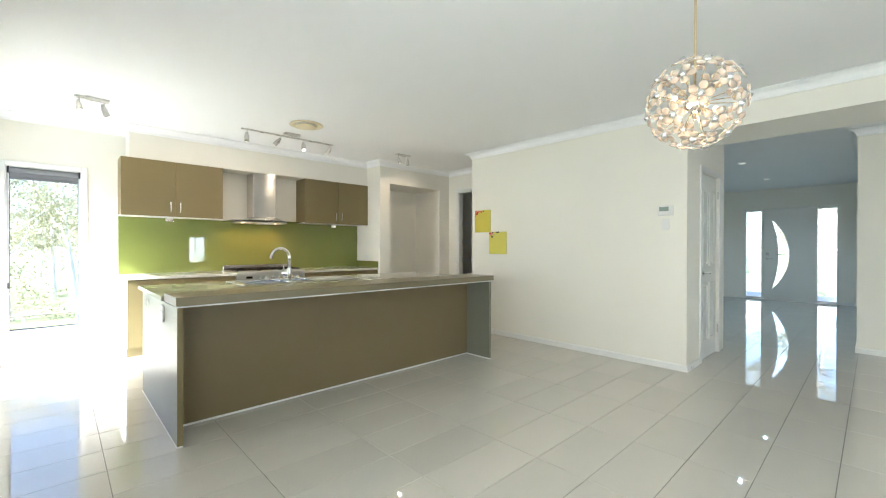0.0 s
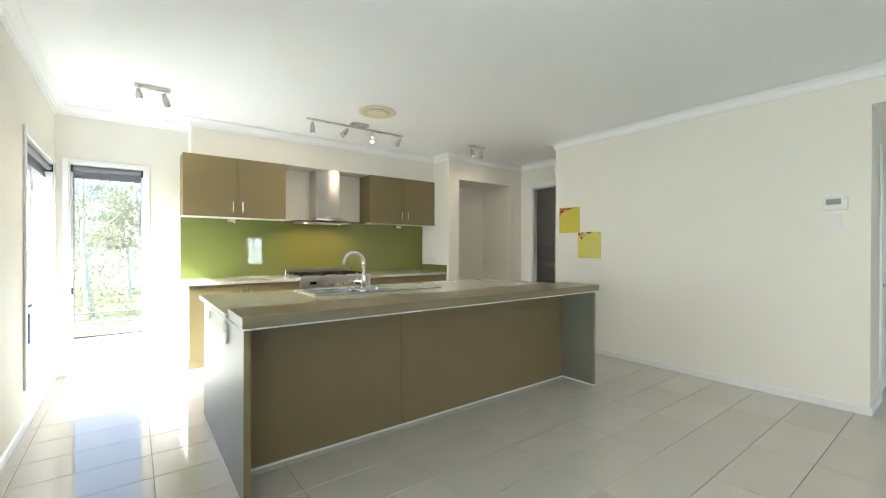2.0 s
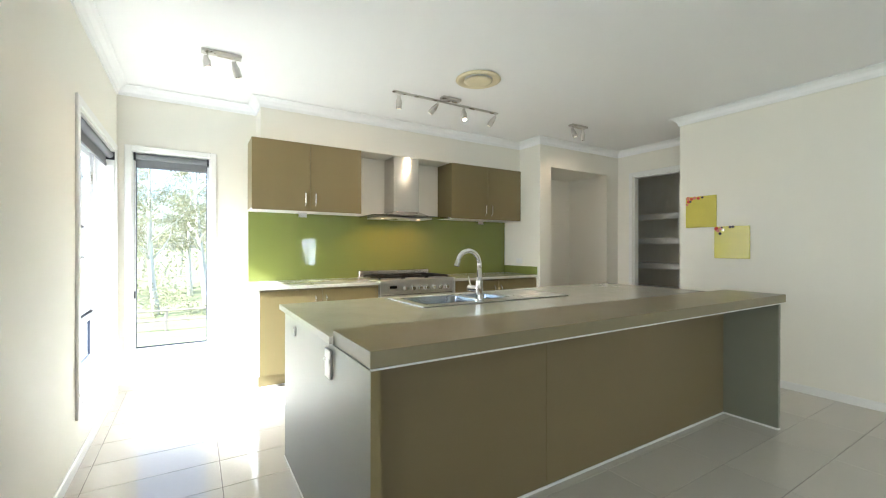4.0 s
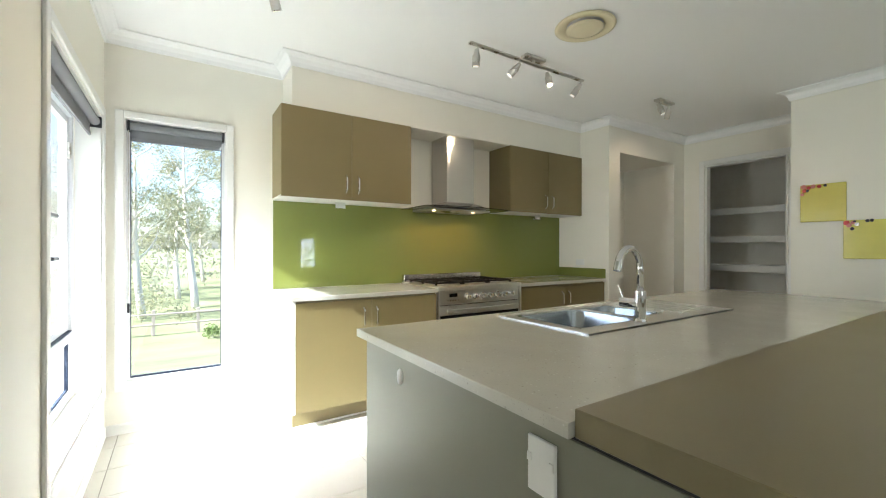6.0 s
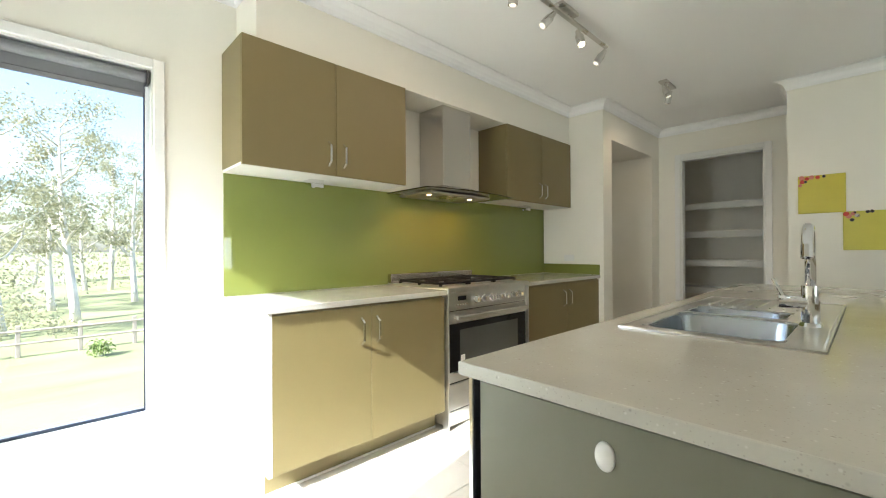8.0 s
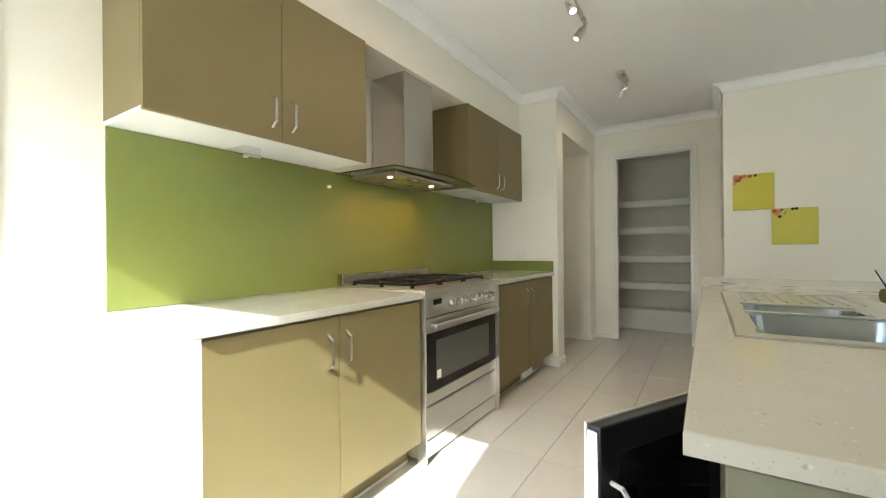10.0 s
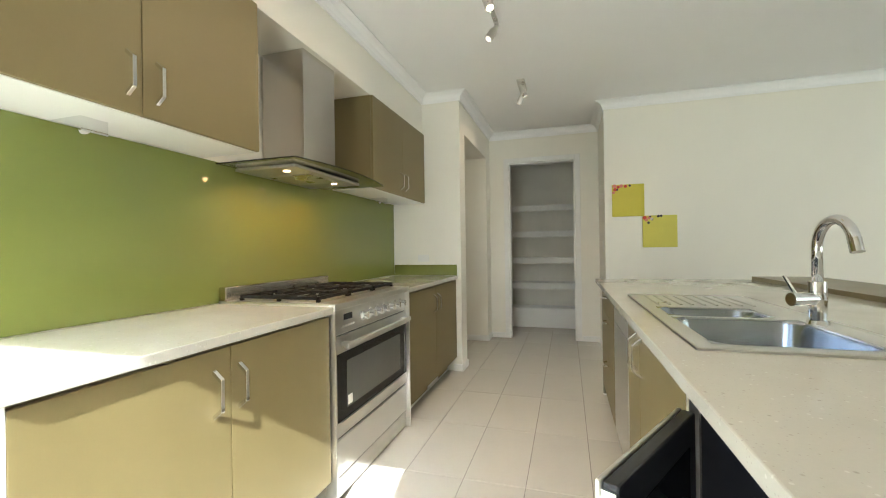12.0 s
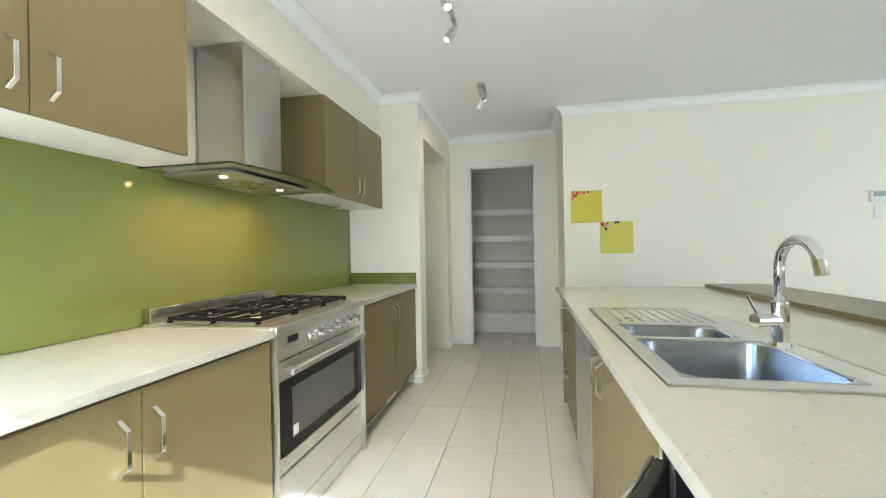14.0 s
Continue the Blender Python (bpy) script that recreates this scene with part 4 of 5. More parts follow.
for k in range(9):
    yy = 3.915 + k * 0.044
    part("drainer_rib", rod(bmesh.new(), (2.02, yy, 0.9235), (2.35, yy, 0.9228), 0.006, seg=8), STEEL_FLAT, sink)

tap = thing("mixer_tap", (1.635, 3.893, 0.925), "tall chrome gooseneck mixer tap on the sink", "tap")
T = Vector((1.635, 3.89, 0.9246))
way = Vector((-0.999, -0.03, 0))
bm = rod(bmesh.new(), T, T + Vector((0, 0, 0.012)), 0.03, 0.027, 24)
rod(bm, T + Vector((0, 0, 0.012)), T + Vector((0, 0, 0.133)), 0.0235, seg=24)
part("body", bm, CHROME, tap, smooth=False)
pts = [T + Vector((0, 0, 0.132)), T + Vector((0, 0, 0.236))] + [T + Vector((0, 0, 0.236)) + way * (0.086 - 0.086 * math.cos(a)) + Vector((0, 0, 0.086 * math.sin(a))) for a in (radians(12 * k) for k in range(1, 15))]
pts.append(pts[-1] + (pts[-1] - pts[-2]).normalized() * 0.018)
part("spout", tube(bmesh.new(), pts, 0.0147, 18), CHROME, tap, smooth=True)
tip = pts[-1]
part("nozzle", rod(bmesh.new(), tip - (pts[-1] - pts[-2]).normalized() * 0.03, tip + (pts[-1] - pts[-2]).normalized() * 0.01, 0.0156, seg=18), CHROME, tap)
hw = Vector((-0.3, 0.95, 0)).normalized()
hb = T + Vector((0, 0, 0.078))
bm = rod(bmesh.new(), hb, hb + hw * 0.085, 0.021, seg=20)
part("valve", bm, CHROME, tap)
part("lever", rod(bmesh.new(), hb + hw * 0.07 + Vector((0, 0, 0.015)), hb + hw * 0.1 + Vector((0.012, 0, 0.075)), 0.006, 0.0045, 10), CHROME, tap)

# fittings in the island's kitchen side
FY = IY1 - 0.02


def front(name, x0, x1, z0, z1, material, parent, label=""):
    return part(name, box(x0, x1, FY - 0.018, FY, z0, z1, 0.0015, 1), material, parent, label)


unit = thing("drawer_unit", (2.97, 4.0, 0), "olive-brown drawer unit at the end of the island", "drawer unit")
part("carcass", box(2.69, 3.54, IYP + 0.06, FY - 0.019, 0.1, 0.876), LAMINATE, unit)
part("kickboard", box(2.69, 3.54, FY - 0.08, FY - 0.064, 0.001, 0.099), LAMINATE, unit)
for k, (a, b) in enumerate(((0.70, 0.87), (0.41, 0.697), (0.104, 0.407))):
    d = front("drawer_front", 2.693, 3.537, a, b, LAMINATE, unit)
    zc = b - 0.045
    bm = tube(bmesh.new(), [(3.05, FY, zc), (3.065, FY + 0.022, zc), (3.075, FY + 0.03, zc), (3.155, FY + 0.03, zc), (3.165, FY + 0.022, zc), (3.18, FY, zc)], 0.0058, 8)
    part("handle", bm, CHROME, d, "chrome bow handle", True)
dw = thing("dishwasher", (2.38, 4.0, 0), "stainless steel dishwasher built into the island", "dishwasher")
part("body", box(2.095, 2.685, IYP + 0.06, FY - 0.019, 0.1, 0.876), BLACK_PLASTIC, dw)
part("kickboard", box(2.095, 2.685, FY - 0.08, FY - 0.064, 0.001, 0.099), LAMINATE, dw)
front("door", 2.1, 2.68, 0.11, 0.74, STEEL_FLAT, dw)
front("control_strip", 2.1, 2.68, 0.745, 0.87, STEEL_FLAT, dw)
sc = thing("sink_cabinet", (1.6, 4.0, 0), "olive-brown two-door sink cabinet in the island", "base cabinet")
bm = bmesh.new()
for a, b in ((1.14, 1.156), (2.074, 2.09)):
    bx(bm, a, b, IYP + 0.06, FY - 0.019, 0.1, 0.876)
bx(bm, 1.156, 2.074, IYP + 0.06, FY - 0.019, 0.1, 0.116)
part("carcass", bm, CARCASS, sc)
part("kickboard", box(1.14, 2.09, FY - 0.08, FY - 0.064, 0.001, 0.099), LAMINATE, sc)
for a, b, hx in ((1.143, 1.782, 1.735), (1.786, 2.087, 1.845)):
    d = front("door", a, b, 0.104, 0.87, LAMINATE, sc)
    handle(d, hx, FY, 0.757, 1)
fr = thing("bar_fridge", (0.86, 4.0, 0), "black bar fridge with its steel-faced door ajar", "fridge")
bm = bmesh.new()
for b in ((0.66, 0.675), (1.10, 1.115)):
    bx(bm, b[0], b[1], IYP + 0.1, FY - 0.02, 0.03, 0.83)
bx(bm, 0.675, 1.10, IYP + 0.1, FY - 0.02, 0.03, 0.05)
bx(bm, 0.675, 1.10, IYP + 0.1, FY - 0.02, 0.81, 0.83)
bx(bm, 0.675, 1.10, IYP + 0.1, IYP + 0.12, 0.05, 0.81)
part("body", bm, BLACK_PLASTIC, fr)
for z in (0.32, 0.56):
    part("rack", box(0.68, 1.095, IYP + 0.16, FY - 0.06, z, z + 0.006), NICKEL, fr)
part("surround", box(1.118, 1.138, IYP + 0.06, FY, 0.1, 0.876, 0.001, 1), STEEL_FLAT, fr, "steel side strip")
part("surround", box(0.60, 1.116, FY - 0.03, FY - 0.012, 0.836, 0.876), STEEL_FLAT, fr)
part("top_rail", box(0.58, 1.138, FY - 0.012, FY + 0.002, 0.864, 0.888, 0.001, 1), LAMINATE, fr, "brown rail under the stone top")
part("surround", box(0.58, 0.598, IYP + 0.06, FY, 0.012, 0.876), LAMINATE, fr)
for x in (0.70, 1.07):
    part("foot", rod(bmesh.new(), (x, FY - 0.08, 0.0), (x, FY - 0.08, 0.031), 0.018), BLACK_PLASTIC, fr)
# the door swings about an upright hinge on its far side
HX, HY, OPEN = 1.10, FY + 0.024, radians(-29)


def swung(bm):
    bmesh.ops.rotate(bm, verts=bm.verts, cent=(HX, HY, 0), matrix=Matrix.Rotation(OPEN, 3, "Z"))
    return bm


dleaf = part("door", swung(box(HX - 0.40, HX, HY - 0.033, HY - 0.006, 0.07, 0.81, 0.004, 2)), BLACK_PLASTIC, fr)
part("door_face", swung(box(HX - 0.403, HX, HY - 0.0055, HY + 0.004, 0.07, 0.812, 0.002, 1)), STEEL_FLAT, dleaf, "steel door face")
part("door_edge", swung(box(HX - 0.404, HX - 0.4005, HY - 0.030, HY - 0.007, 0.08, 0.80)), STEEL_FLAT, dleaf)
part("inner_glass", swung(box(HX - 0.35, HX - 0.05, HY - 0.035, HY - 0.0335, 0.13, 0.75)), BLACK_GLASS, dleaf)
part("latch", swung(tube(bmesh.new(), [(HX - 0.37, HY - 0.033, 0.70), (HX - 0.37, HY - 0.058, 0.70), (HX - 0.36, HY - 0.063, 0.68)], 0.005, 6)), PLASTIC, dleaf)


# ---- fittings on walls and ceiling ----
def outlet(at, axis, out, label, w=0.115, h=0.07, rockers=2):
    """A switch or power plate; at is its middle on the wall."""
    t = thing("power_outlet" if rockers > 1 else "wall_switch", at, label, "power outlet" if rockers > 1 else "switch")

    def slab(u0, u1, d0, d1, z0, z1, bev):
        x, y, z = at
        if axis == "x":
            e = sorted((y + out * d0, y + out * d1))
            return box(x + u0, x + u1, e[0], e[1], z + z0, z + z1, bev, 1)
        e = sorted((x + out * d0, x + out * d1))
        return box(e[0], e[1], y + u0, y + u1, z + z0, z + z1, bev, 1)
    part("plate", slab(-w / 2, w / 2, 0.001, 0.01, -h / 2, h / 2, 0.002), PLASTIC, t)
    for k in range(rockers):
        c = 0 if rockers == 1 else (-0.03 if k == 0 else 0.03)
        part("rocker", slab(c - 0.006, c + 0.006, 0.01, 0.014, 0.005 if rockers > 1 else -0.01, 0.022 if rockers > 1 else 0.01, 0.001), PLASTIC, t)
    return t


outlet((0.40, BACK, 1.115), "x", -1, "white double power outlet beside the splashback", 0.115, 0.07)
outlet((3.88, 6.0, 1.09), "y", -1, "white double power outlet on the nib wall", 0.115, 0.07)
outlet((4.45, BACK, 0.95), "x", -1, "white power outlet in the fridge alcove", 0.115, 0.07)
outlet((IX0, 3.435, 0.795), "y", -1, "white double power outlet on the island end panel", 0.075, 0.115)
outlet((RIGHT, 1.51, 1.51), "y", -1, "white light switch under the thermostat", 0.07, 0.115, 1)
outlet((4.80, 4.26, 1.18), "x", 1, "white light switch beside the pantry", 0.07, 0.115, 1)
k = thing("oval_button", (IX0, 4.085, 0.81), "white oval push button on the island end panel", "button")
bm = ball(bmesh.new(), (0, 0, 0), 1.0, 24, 12, (0.008, 0.019, 0.027))
bmesh.ops.translate(bm, verts=bm.verts, vec=(IX0 - 0.001, 4.085, 0.81))
part("cap", bm, PLASTIC, k, smooth=True)
th = thing("thermostat", (RIGHT, 1.51, 1.65), "white wall thermostat with a grey display", "thermostat")
part("case", box(RIGHT - 0.026, RIGHT - 0.001, 1.435, 1.585, 1.60, 1.705, 0.006, 2), PLASTIC, th)
part("display", box(RIGHT - 0.029, RIGHT - 0.0262, 1.475, 1.565, 1.645, 1.69), LCD, th)
for q in range(3):
    part("button", box(RIGHT - 0.029, RIGHT - 0.0262, 1.47 + q * 0.033, 1.49 + q * 0.033, 1.615, 1.628), PLASTIC, th)


def memo(y0, y1, z0, z1, material, label, spots):
    t = thing("memo_board", (RIGHT, (y0 + y1) / 2, z0), label, "memo board", "memo boards")
    part("board", box(RIGHT - 0.012, RIGHT - 0.001, y0, y1, z0, z1, 0.004, 2), material, t)
    for y, z, m, r in spots:
        part("magnet", rod(bmesh.new(), (RIGHT - 0.012, y, z), (RIGHT - 0.018, y, z), r, r * 0.85, 14), m, t)


memo(3.885, 4.19, 1.485, 1.815, YELLOW, "yellow square magnetic memo board with red magnets", [(4.165, 1.80, PINK, 0.02), (4.13, 1.79, RED, 0.016), (4.16, 1.765, RED, 0.018), (4.10, 1.80, PINK, 0.018), (4.14, 1.765, BLACK_PLASTIC, 0.012), (4.06, 1.795, RED, 0.016), (4.02, 1.80, BLACK_PLASTIC, 0.012), (4.175, 1.735, PINK, 0.014)])
memo(3.59, 3.905, 1.165, 1.487, LIME, "lime-yellow square magnetic memo board with magnets", [(3.885, 1.465, RED, 0.02), (3.87, 1.445, PINK, 0.018), (3.845, 1.465, PINK, 0.015), (3.85, 1.415, BLACK_PLASTIC, 0.014), (3.82, 1.45, NICKEL, 0.016), (3.76, 1.478, BLACK_PLASTIC, 0.013), (3.735, 1.48, BLACK_PLASTIC, 0.013), (3.835, 1.475, BLACK_PLASTIC, 0.01)])

# round ceiling vent
vent = thing("ceiling_vent", (2.12, 4.565, H - 0.03), "round cream ceiling air vent", "vent")
part("frame", lathe(bmesh.new(), [(0.115, -0.001), (0.185, -0.004), (0.19, -0.012), (0.17, -0.02), (0.13, -0.012), (0.115, -0.002)], (2.12, 4.565, H - 0.001), 40), CREAM_PLASTIC, vent, smooth=True)
part("cone", lathe(bmesh.new(), [(0.0, -0.03), (0.09, -0.032), (0.12, -0.024), (0.11, -0.018), (0.02, -0.012), (0.02, 0.0)], (2.12, 4.565, H - 0.001), 40), CREAM_PLASTIC, vent, smooth=True)


def beam(name, at, target, watts, color=(1.0, 0.80, 0.58), wide=130):
    data = bpy.data.lights.new(name, "SPOT")
    data.energy, data.color, data.shadow_soft_size, data.spot_size, data.spot_blend = watts, color, 0.02, radians(wide), 0.7
    new(name, data).matrix_world = look(at, target)


def spot_head(t, at, aim, lit):
    """A cylinder spot on a bent arm: arm, head, bulb."""
    at, aim = Vector(at), Vector(aim).normalized()
    joint = at + Vector((0, 0, -0.035))
    part("arm", tube(bmesh.new(), [at, at + Vector((0.012, 0, -0.012)), joint + Vector((0.012, 0, 0)), joint], 0.004, 8), NICKEL, t)
    hd = part("head", rod(rod(bmesh.new(), joint - aim * 0.012, joint + aim * 0.03, 0.014, 0.022, 20), joint + aim * 0.03, joint + aim * 0.1, 0.026, 0.027, 20), NICKEL, t)
    part("bulb", rod(bmesh.new(), joint + aim * 0.096, joint + aim * 0.1035, 0.021, 0.018, 16), WARM_BULB if lit else DIM_BULB, hd, "lit bulb" if lit else "")
    # heads that aren't lit also get a weaker warm beam, added as fill
    beam("spot_beam", joint + aim * 0.115, joint + aim, 5.5 if lit else 2.0, (1.0, 0.70, 0.42))


track = thing("track_light", (2.16, 5.06, H - 0.03), "satin nickel ceiling track with four spot lights", "track light")
part("canopy", box(2.06, 2.26, 5.025, 5.095, H - 0.026, H - 0.0005, 0.004, 1), NICKEL, track)
part("bar", box(1.56, 2.73, 5.045, 5.075, H - 0.06, H - 0.045, 0.003, 1), NICKEL, track)
part("stem", rod(bmesh.new(), (2.16, 5.06, H - 0.05), (2.16, 5.06, H - 0.02), 0.01), NICKEL, track)
for x, aim, lit in ((1.62, (0.05, 0.15, -1), False), (2.01, (-0.5, 0.4, -0.7), False), (2.31, (-0.1, -0.3, -0.9), True), (2.69, (-0.35, 0.4, -0.75), False)):
    spot_head(track, (x, 5.06, H - 0.06), aim, lit)
for cx, cy, first in ((0.25, 5.18, True), (3.895, 5.02, False)):
    t = thing("spot_light", (cx, cy, H - 0.03), "satin nickel ceiling bracket with two spot lights", "spot light", "double spot lights")
    part("canopy", box(cx - 0.13, cx + 0.13, cy - 0.035, cy + 0.035, H - 0.022, H - 0.0005, 0.004, 1), NICKEL, t)
    spot_head(t, (cx - 0.1, cy, H - 0.022), (0.1, -0.3, -0.8), first)
    spot_head(t, (cx + 0.08, cy, H - 0.022), (0.3, 0.35, -0.75), False)
for x in (8.4, 10.7):
    t = thing("downlight", (x, 1.55, H - 0.012), "small round recessed hall downlight, lit", "downlight", "hall downlights")
    part("ring", lathe(bmesh.new(), [(0.045, -0.001), (0.05, -0.008), (0.06, -0.004), (0.062, 0.0)], (x, 1.55, H - 0.0005), 24), PLASTIC, t)
    part("lamp", rod(bmesh.new(), (x, 1.55, H - 0.004), (x, 1.55, H - 0.0008), 0.044, seg=20), DIM_BULB, t)
    # bluish fill added below the downlight in place of the hall's daylight
    beam("hall_fill_beam", (x, 1.55, H - 0.012), (x, 1.551, 0.0), 7.0, (0.66, 0.85, 1.0), 150)

# chandelier: a ball of glass flowers on thin stems round a chromed hub
CC = Vector((2.05, 0.55, 1.90))
ch = thing("chandelier", CC - Vector((0, 0, 0.23)), "round chandelier of amber glass flowers on a cord", "chandelier")
part("cord", rod(bmesh.new(), CC, (CC.x, CC.y, H - 0.02), 0.005, seg=8), BRASS, ch)
part("ceiling_cup", lathe(bmesh.new(), [(0.0, -0.03), (0.04, -0.028), (0.055, 0.0)], (CC.x, CC.y, H - 0.0005), 24), BRASS, ch, smooth=True)
part("hub", ball(bmesh.new(), CC, 0.045), CHROME, ch, smooth=True)
R = 0.188
N = 32
petal_mesh = None
for k in range(N):
    zz = 1 - 2 * (k + 0.5) / N
    az = k * 2.39996 + 0.4
    n = Vector((math.sqrt(1 - zz * zz) * math.cos(az), math.sqrt(1 - zz * zz) * math.sin(az), zz))
    c = CC + n * R
    part("stem", rod(bmesh.new(), CC + n * 0.04, c, 0.0018, seg=6), BRASS, ch)
    if petal_mesh is None:
        bm = bmesh.new()
        for q in range(5):
            a = 2 * math.pi * q / 5
            p = Vector((0.033 * math.cos(a), 0.033 * math.sin(a), 0.002))
            lathe(bm, [(0.0, 0.006), (0.011, 0.005), (0.0165, 0.002), (0.0175, 0.0), (0.0165, -0.002), (0.0, -0.003)], p, 14)
        me_ob = link("flower", bm, PETAL, True)
        petal_mesh = me_ob.data
        fl = me_ob
        bm = ball(bmesh.new(), (0, 0, 0.004), 0.017, 14, 10)
        eye = link("flower_eye", bm, CHROME, True)
        eye_mesh = eye.data
        fl.visible_shadow = False
    else:
        fl, eye = new("flower", petal_mesh), new("flower_eye", eye_mesh)
        fl.visible_shadow = False
    fl.parent = ch
    fl.matrix_local = Matrix.Translation(c - ch.location) @ n.to_track_quat("Z", "Y").to_matrix().to_4x4()
    eye.parent = fl
for k in range(6):
    a = k * math.pi / 3
    p = CC + Vector((0.08 * math.cos(a), 0.08 * math.sin(a), 0.03 * (-1) ** k))
    part("bulb", ball(bmesh.new(), p, 0.011, 10, 8), TINY_BULB, ch, smooth=True)
bulb("chandelier_glow", CC + Vector((0, 0, -0.07)), 0.15, (1.0, 0.74, 0.45), 0.015)


# ---- outside ----
def land(x, y):
    """Height of the ground: a bank that falls away behind the kitchen, then an almost level paddock."""
    u = min(1.0, max(0.0, (y - 7.0) / 17.0))
    z = -0.3 - 2.7 * (u * u * (3 - 2 * u) * 0.5 + u * 0.5)
    if y > 26:
        z += 0.022 * min(60.0, y - 26) * min(1.0, max(0.0, 0.5 + x / 30))
    return z


bm = bmesh.new()
gx = [-3000, -400, -120, -60, -40, -30] + [-24 + 2 * k for k in range(30)] + [40, 60, 120, 400, 3000]
gy = [-3000, -300, -40, -10, 4] + [6.6 + k for k in range(24)] + [33, 37, 42, 50, 60, 75, 95, 140, 400, 3000]
gv = [[bm.verts.new((x, y, land(x, y) + (0.05 * noise.noise((x * 0.3, y * 0.3, 0)) if y > 9 else 0))) for x in gx] for y in gy]
for a, b in zip(gv, gv[1:]):
    for i in range(len(gx) - 1):
        bm.faces.new((a[i], a[i + 1], b[i + 1], b[i]))
structure("ground", bm, LAWN, "dry mown lawn falling away to a paddock", "ground")
structure("slab_edge", box(LEFT - 0.2, 12.8, -7.7, BACK + 0.2, -0.6, -0.03), RENDER_WALL, "house slab edge", "slab")
# unseen slab, added only to keep sun out of the sliding door
structure("sun_block_slab", box(-4.6, LEFT - 0.2, -5.2, 2.6, 2.45, 2.6), CEIL, "unseen flat slab added to keep sun off the sliding door", "roof")
structure("porch_floor", box(12.8, 15.0, -0.6, 3.6, -0.4, -0.03), RENDER_WALL, "concrete porch floor", "porch")

FENCE_Y = 27.0
fence = thing("fence", (0, FENCE_Y, land(0, FENCE_Y)), "weathered post-and-rail timber fence across the paddock", "fence")
for k in range(-5, 9):
    x = -1.1 + 1.85 * k
    g = land(x, FENCE_Y)
    part("post", box(x - 0.07, x + 0.07, FENCE_Y - 0.07, FENCE_Y + 0.07, g - 0.3, g + 1.25 + 0.05 * math.sin(k * 3.1), 0.015, 1), FENCE, fence)
    for h in (0.55, 1.05):
        g2 = land(x + 1.85, FENCE_Y)
        part("rail", rod(bmesh.new(), (x, FENCE_Y - 0.05, g + h), (x + 1.85, FENCE_Y - 0.05, g2 + h), 0.05, 0.045, 8), FENCE, fence)


def leaves(bm, centre, size, count, rnd, leaf=0.16):
    """A ragged clump of small hanging leaves."""
    for _ in range(count):
        d = Vector((rnd.gauss(0, 0.45), rnd.gauss(0, 0.45), rnd.gauss(0, 0.33)))
        p = Vector(centre) + d * size
        a = Vector((rnd.uniform(-1, 1), rnd.uniform(-1, 1), rnd.uniform(-1.2, 0.2))).normalized() * leaf * rnd.uniform(0.6, 1.4)
        b = a.orthogonal().normalized() * leaf * 0.28
        b.rotate(Matrix.Rotation(rnd.uniform(0, 3.1), 3, a))
        v = [bm.verts.new(q) for q in (p, p + a * 0.5 + b, p + a, p + a * 0.5 - b)]
        bm.faces.new(v)


def gum(seed, height, spread, at, density=1.0):
    """A eucalypt: a leaning pale trunk, forking limbs, and open ragged clumps of leaves."""
    rnd = random.Random(seed)
    t = thing("gum_tree", at, "tall pale-trunked gum tree with sparse foliage", "tree", "gum trees")
    wood, green = bmesh.new(), bmesh.new()
    base = Vector(at)
    lean = Vector((rnd.uniform(-0.08, 0.08), rnd.uniform(-0.05, 0.05), 0))
    trunk = []
    for k in range(9):
        f = k / 8
        trunk.append(base + Vector((lean.x * height * f + 0.12 * math.sin(f * 5 + seed), lean.y * height * f, height * 0.82 * f - 0.2)))
    r0 = height * 0.016
    tube(wood, trunk, [r0 * (1.15 - 0.95 * k / 8) for k in range(9)], 9)
    for k in range(13):
        f = rnd.uniform(0.34, 1.0)
        o = trunk[min(7, int(f * 8))].lerp(trunk[min(8, int(f * 8) + 1)], f * 8 % 1)
        az = rnd.uniform(0, 6.28)
        ln = spread * rnd.uniform(0.5, 1.0) * (1.25 - 0.6 * f)
        pts = [o + Vector((math.cos(az) * ln * s, math.sin(az) * ln * s, ln * (0.75 * s + 0.25 * s * s))) + Vector((rnd.uniform(-1, 1), rnd.uniform(-1, 1), rnd.uniform(-0.5, 0.5))) * 0.08 * ln * (s > 0) for s in (0, 0.35, 0.7, 1.0)]
        rr = r0 * 0.42 * (1.2 - 0.6 * f)
        tube(wood, pts, [rr, rr * 0.75, rr * 0.5, rr * 0.22], 6)
        for p, sz in ((pts[3], 1.0), (pts[2], 0.7), (pts[3] + Vector((rnd.uniform(-1, 1), rnd.uniform(-1, 1), rnd.uniform(-0.3, 0.8))) * spread * 0.25, 0.8)):
            leaves(green, p, spread * 0.38 * sz, int(105 * density), rnd, 0.04 + height * 0.0095)
    part("trunk", wood, BARK, t, smooth=True)
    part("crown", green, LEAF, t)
    return t


g1 = gum(3, 12.5, 2.6, (-1.9, 33.0, land(-1.9, 33.0)))
g2 = gum(8, 14.5, 3.0, (0.8, 36.0, land(0.8, 36.0)))
g3 = gum(21, 11.0, 2.4, (-4.4, 31.5, land(-4.4, 31.5)))
g4 = gum(34, 13.0, 2.0, (4.6, 44.0, land(4.6, 44.0)), 0.8)
rnd = random.Random(5)
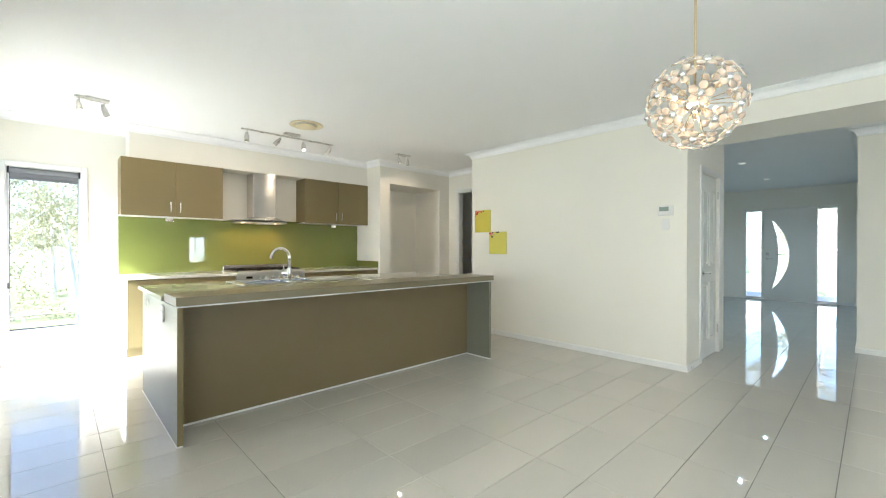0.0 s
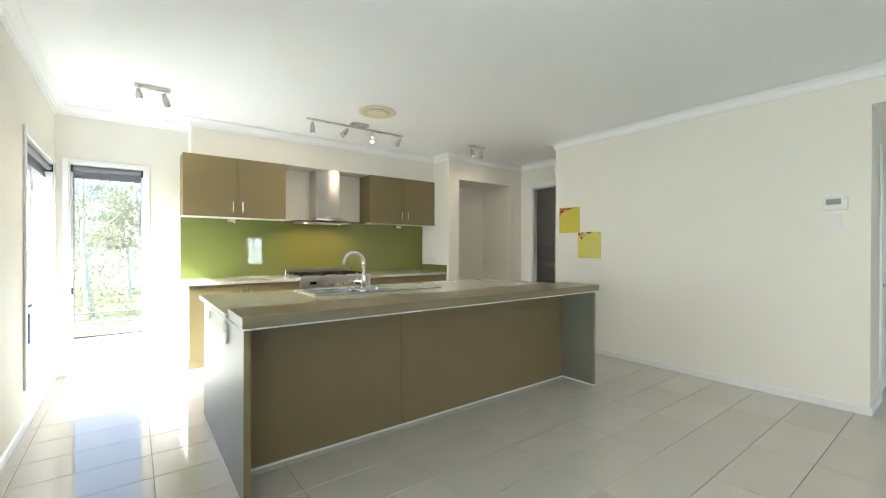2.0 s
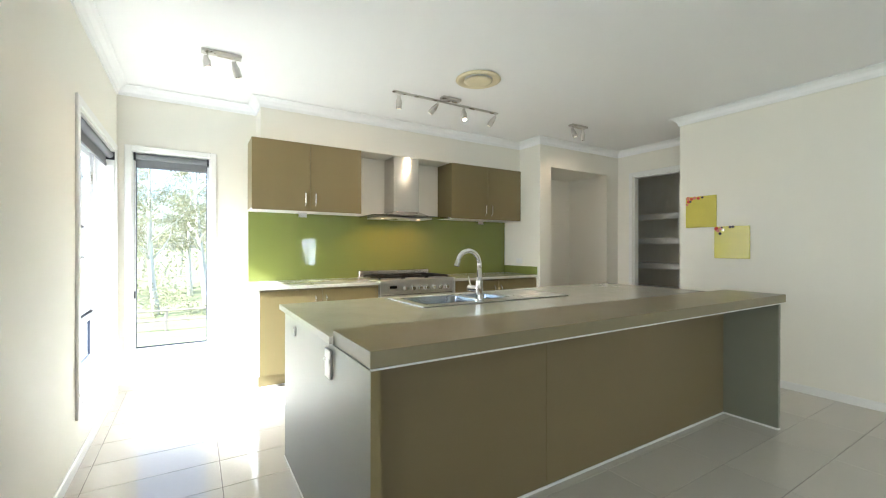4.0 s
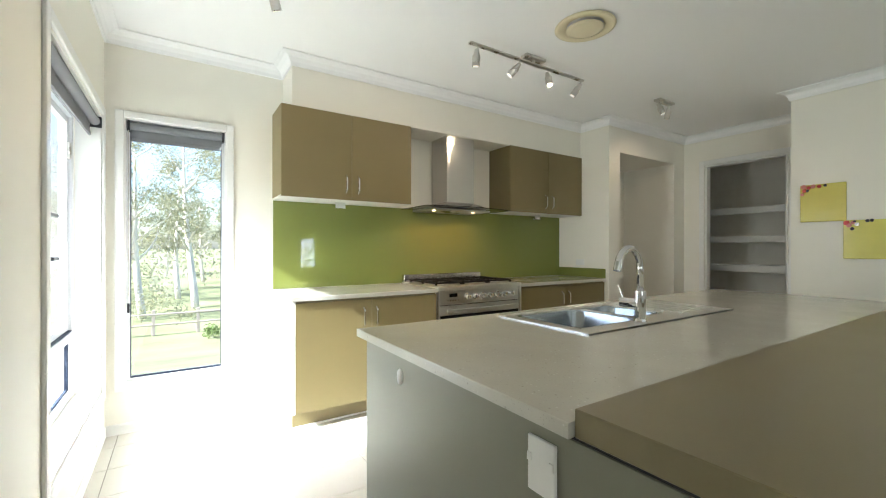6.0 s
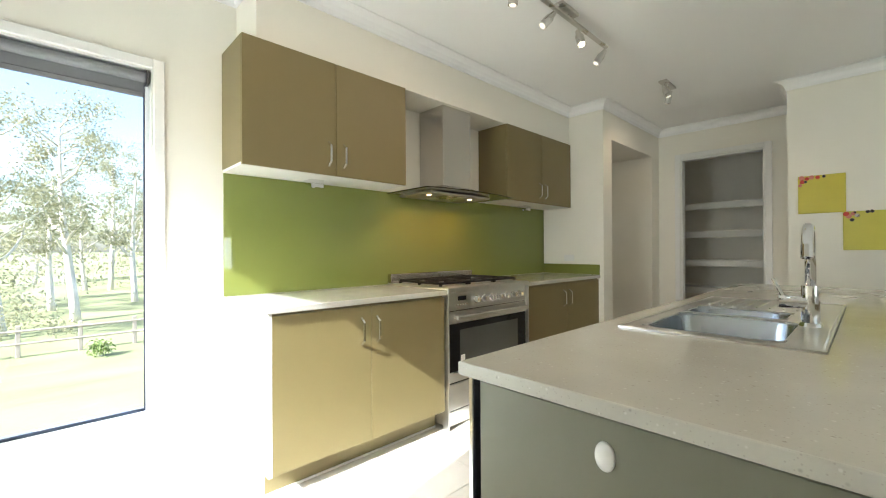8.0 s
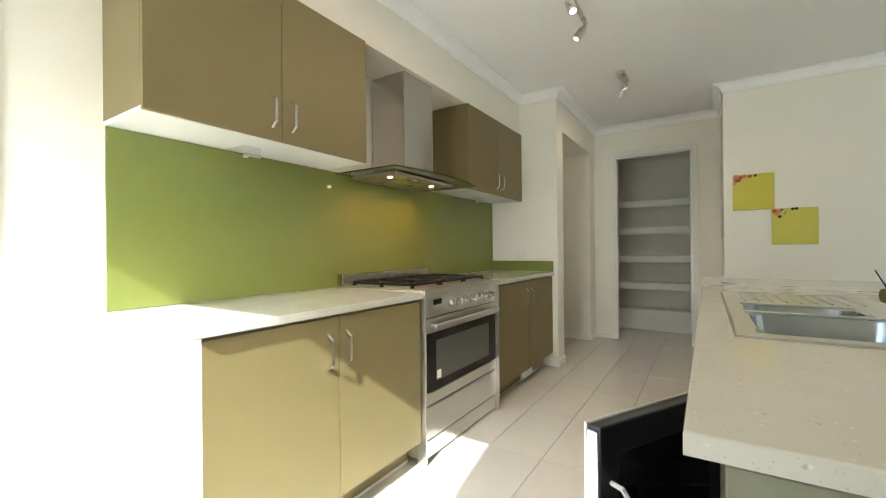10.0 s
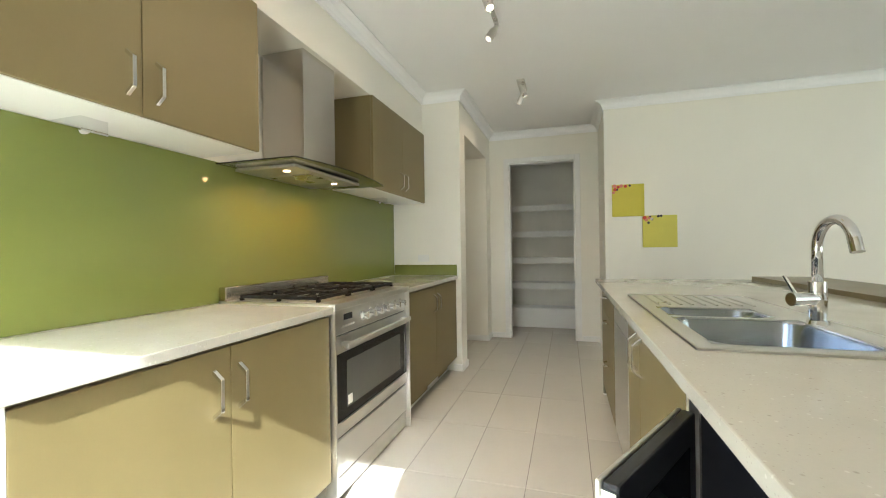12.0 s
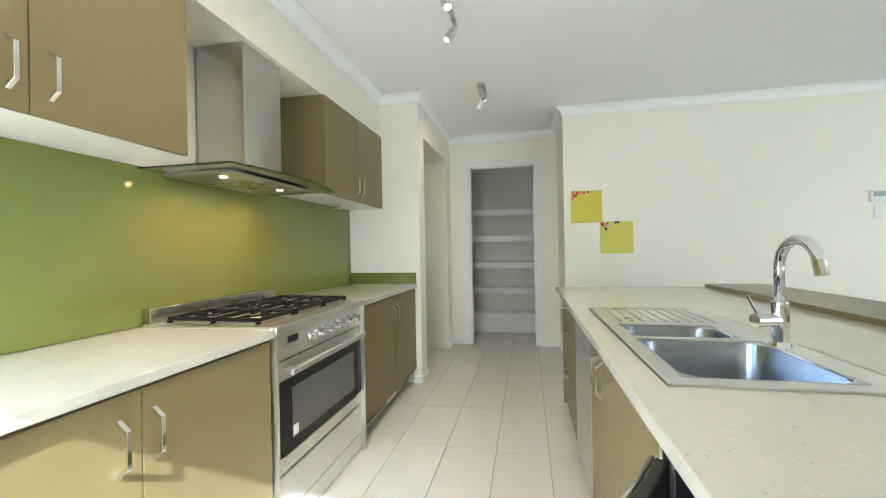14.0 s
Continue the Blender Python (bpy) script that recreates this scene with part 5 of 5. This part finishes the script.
for k in range(34):
    src = (g1, g2, g3, g4)[k % 4]
    x, y = rnd.uniform(-16, 34), rnd.uniform(36, 72)
    if x > 1 and y < 46:
        y += 14
    c = copy_thing(src, Matrix.Translation((x, y, land(x, y) - 0.05)) @ Matrix.Rotation(rnd.uniform(0, 6.28), 4, "Z"))
    c.scale = (0.95, 0.95, rnd.uniform(0.85, 1.15))
# front garden trees
for x, y in ((24, 1.5), (27, -2.5), (30, 5.0)):
    copy_thing(g3, Matrix.Translation((x, y, land(x, y) - 0.05)) @ Matrix.Rotation(x, 4, "Z"))
for x, y, s in ((18.0, 1.0, 0.3), (19.0, 2.35, 0.34)):
    c = copy_thing(g2, Matrix.Translation((x, y, land(x, y) - 0.05)))
    c.scale = (s, s, s)
    tagged(c, "young gum tree in the front garden", "tree", "gum trees")

bm = bmesh.new()
rnd = random.Random(11)
for k in range(420):
    x = rnd.uniform(-90, 150)
    y = rnd.uniform(85, 120)
    h = rnd.uniform(2, 13)
    leaves(bm, (x, y, land(x, y) + h), 3.2, 22, rnd, 0.9)
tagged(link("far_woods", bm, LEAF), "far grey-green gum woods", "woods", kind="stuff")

bm = bmesh.new()
rnd = random.Random(12)
for k in range(44):
    x = rnd.uniform(-14, 1.5)
    y = rnd.uniform(29.5, 35)
    leaves(bm, (x, y, land(x, y) + rnd.uniform(0.2, 1.6)), 0.9, 70, rnd, 0.16)
for k in range(150):
    x, y = rnd.uniform(-22, 30), rnd.uniform(38, 66)
    if not (2 < x < 9 and y < 52):
        leaves(bm, (x, y, land(x, y) + rnd.uniform(0.3, 4.5)), 1.7, 70, rnd, 0.27)
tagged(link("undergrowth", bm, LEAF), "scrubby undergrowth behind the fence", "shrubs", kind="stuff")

bush = thing("shrub", (1.25, 25.0, land(1.25, 25.0)), "small round green shrub on the lawn", "shrub")
bm = bmesh.new()
leaves(bm, (1.25, 25.0, land(1.25, 25.0) + 0.4), 0.42, 500, random.Random(4), 0.11)
part("foliage", bm, mat("shrub_leaves", (0.14, 0.2, 0.04), 0.6, var=0.3, scale=3, fine=12, bump=0.0), bush)
bm = bmesh.new()
for k in range(5):
    a = k * 1.26
    rod(bm, (1.25, 25.0, land(1.25, 25.0) - 0.05), (1.25 + 0.2 * math.cos(a), 25.0 + 0.2 * math.sin(a), land(1.25, 25.0) + 0.4), 0.015, 0.006, 6)
part("stems", bm, BARK, bush)

# ---- floor: polished tiles in straight joints ----
floor = structure("floor", box(LEFT - 0.2, 12.8, -7.7, BACK + 0.2, -0.03, -0.004), GROUT, "floor of pale polished porcelain tiles with grey grout", "floor")
PX, PY, GAP, OX, OY = 0.63, 0.3145, 0.0032, 0.835, 2.02
bm = box(-PX / 2 + GAP / 2, PX / 2 - GAP / 2, -PY / 2 + GAP / 2, PY / 2 - GAP / 2, -0.005, 0.0, 0.0012, 1)
tile_mesh = bpy.data.meshes.new("tile")
bm.to_mesh(tile_mesh)
bm.free()
tile_mesh.materials.append(TILE)
near, far = [], []
i0, i1 = math.floor((LEFT - OX) / PX), math.ceil((12.8 - OX) / PX)
j0, j1 = math.floor((-7.5 - OY) / PY), math.ceil((BACK - OY) / PY)
for i in range(i0, i1 + 1):
    for j in range(j0, j1 + 1):
        x, y = OX + (i + 0.5) * PX, OY + (j + 0.5) * PY
        if -0.9 < x < 12.75 and -7.65 < y < 6.4:
            (near if (x < 4.9 and -0.2 < y < 6.4 and not (x > 1.0 and x < 3.2 and 3.5 < y < 4.2)) or (4.9 <= x < 6.3 and 4.2 < y < 5.7) else far).append((x, y))
near.sort(key=lambda p: (p[0] - 1.5) ** 2 + (p[1] - 3.5) ** 2)
far += near[300:]
for x, y in near[:300]:
    ob = new("tile", tile_mesh)
    ob.parent = floor
    ob.location = (x, y, 0)
verts, faces = [], []
hx, hy = PX / 2 - GAP / 2, PY / 2 - GAP / 2
for x, y in far:
    k = len(verts)
    verts += [(x - hx, y - hy, 0), (x + hx, y - hy, 0), (x + hx, y + hy, 0), (x - hx, y + hy, 0), (x - hx, y - hy, -0.005), (x + hx, y - hy, -0.005), (x + hx, y + hy, -0.005), (x - hx, y + hy, -0.005)]
    faces += [(k, k + 1, k + 2, k + 3), (k, k + 4, k + 5, k + 1), (k + 1, k + 5, k + 6, k + 2), (k + 2, k + 6, k + 7, k + 3), (k + 3, k + 7, k + 4, k)]
me = bpy.data.meshes.new("far_tiles")
me.from_pydata(verts, [], faces)
me.materials.append(TILE)
ob = new("far_tiles", me)
ob.parent = floor
tagged(ob, kind="stuff")
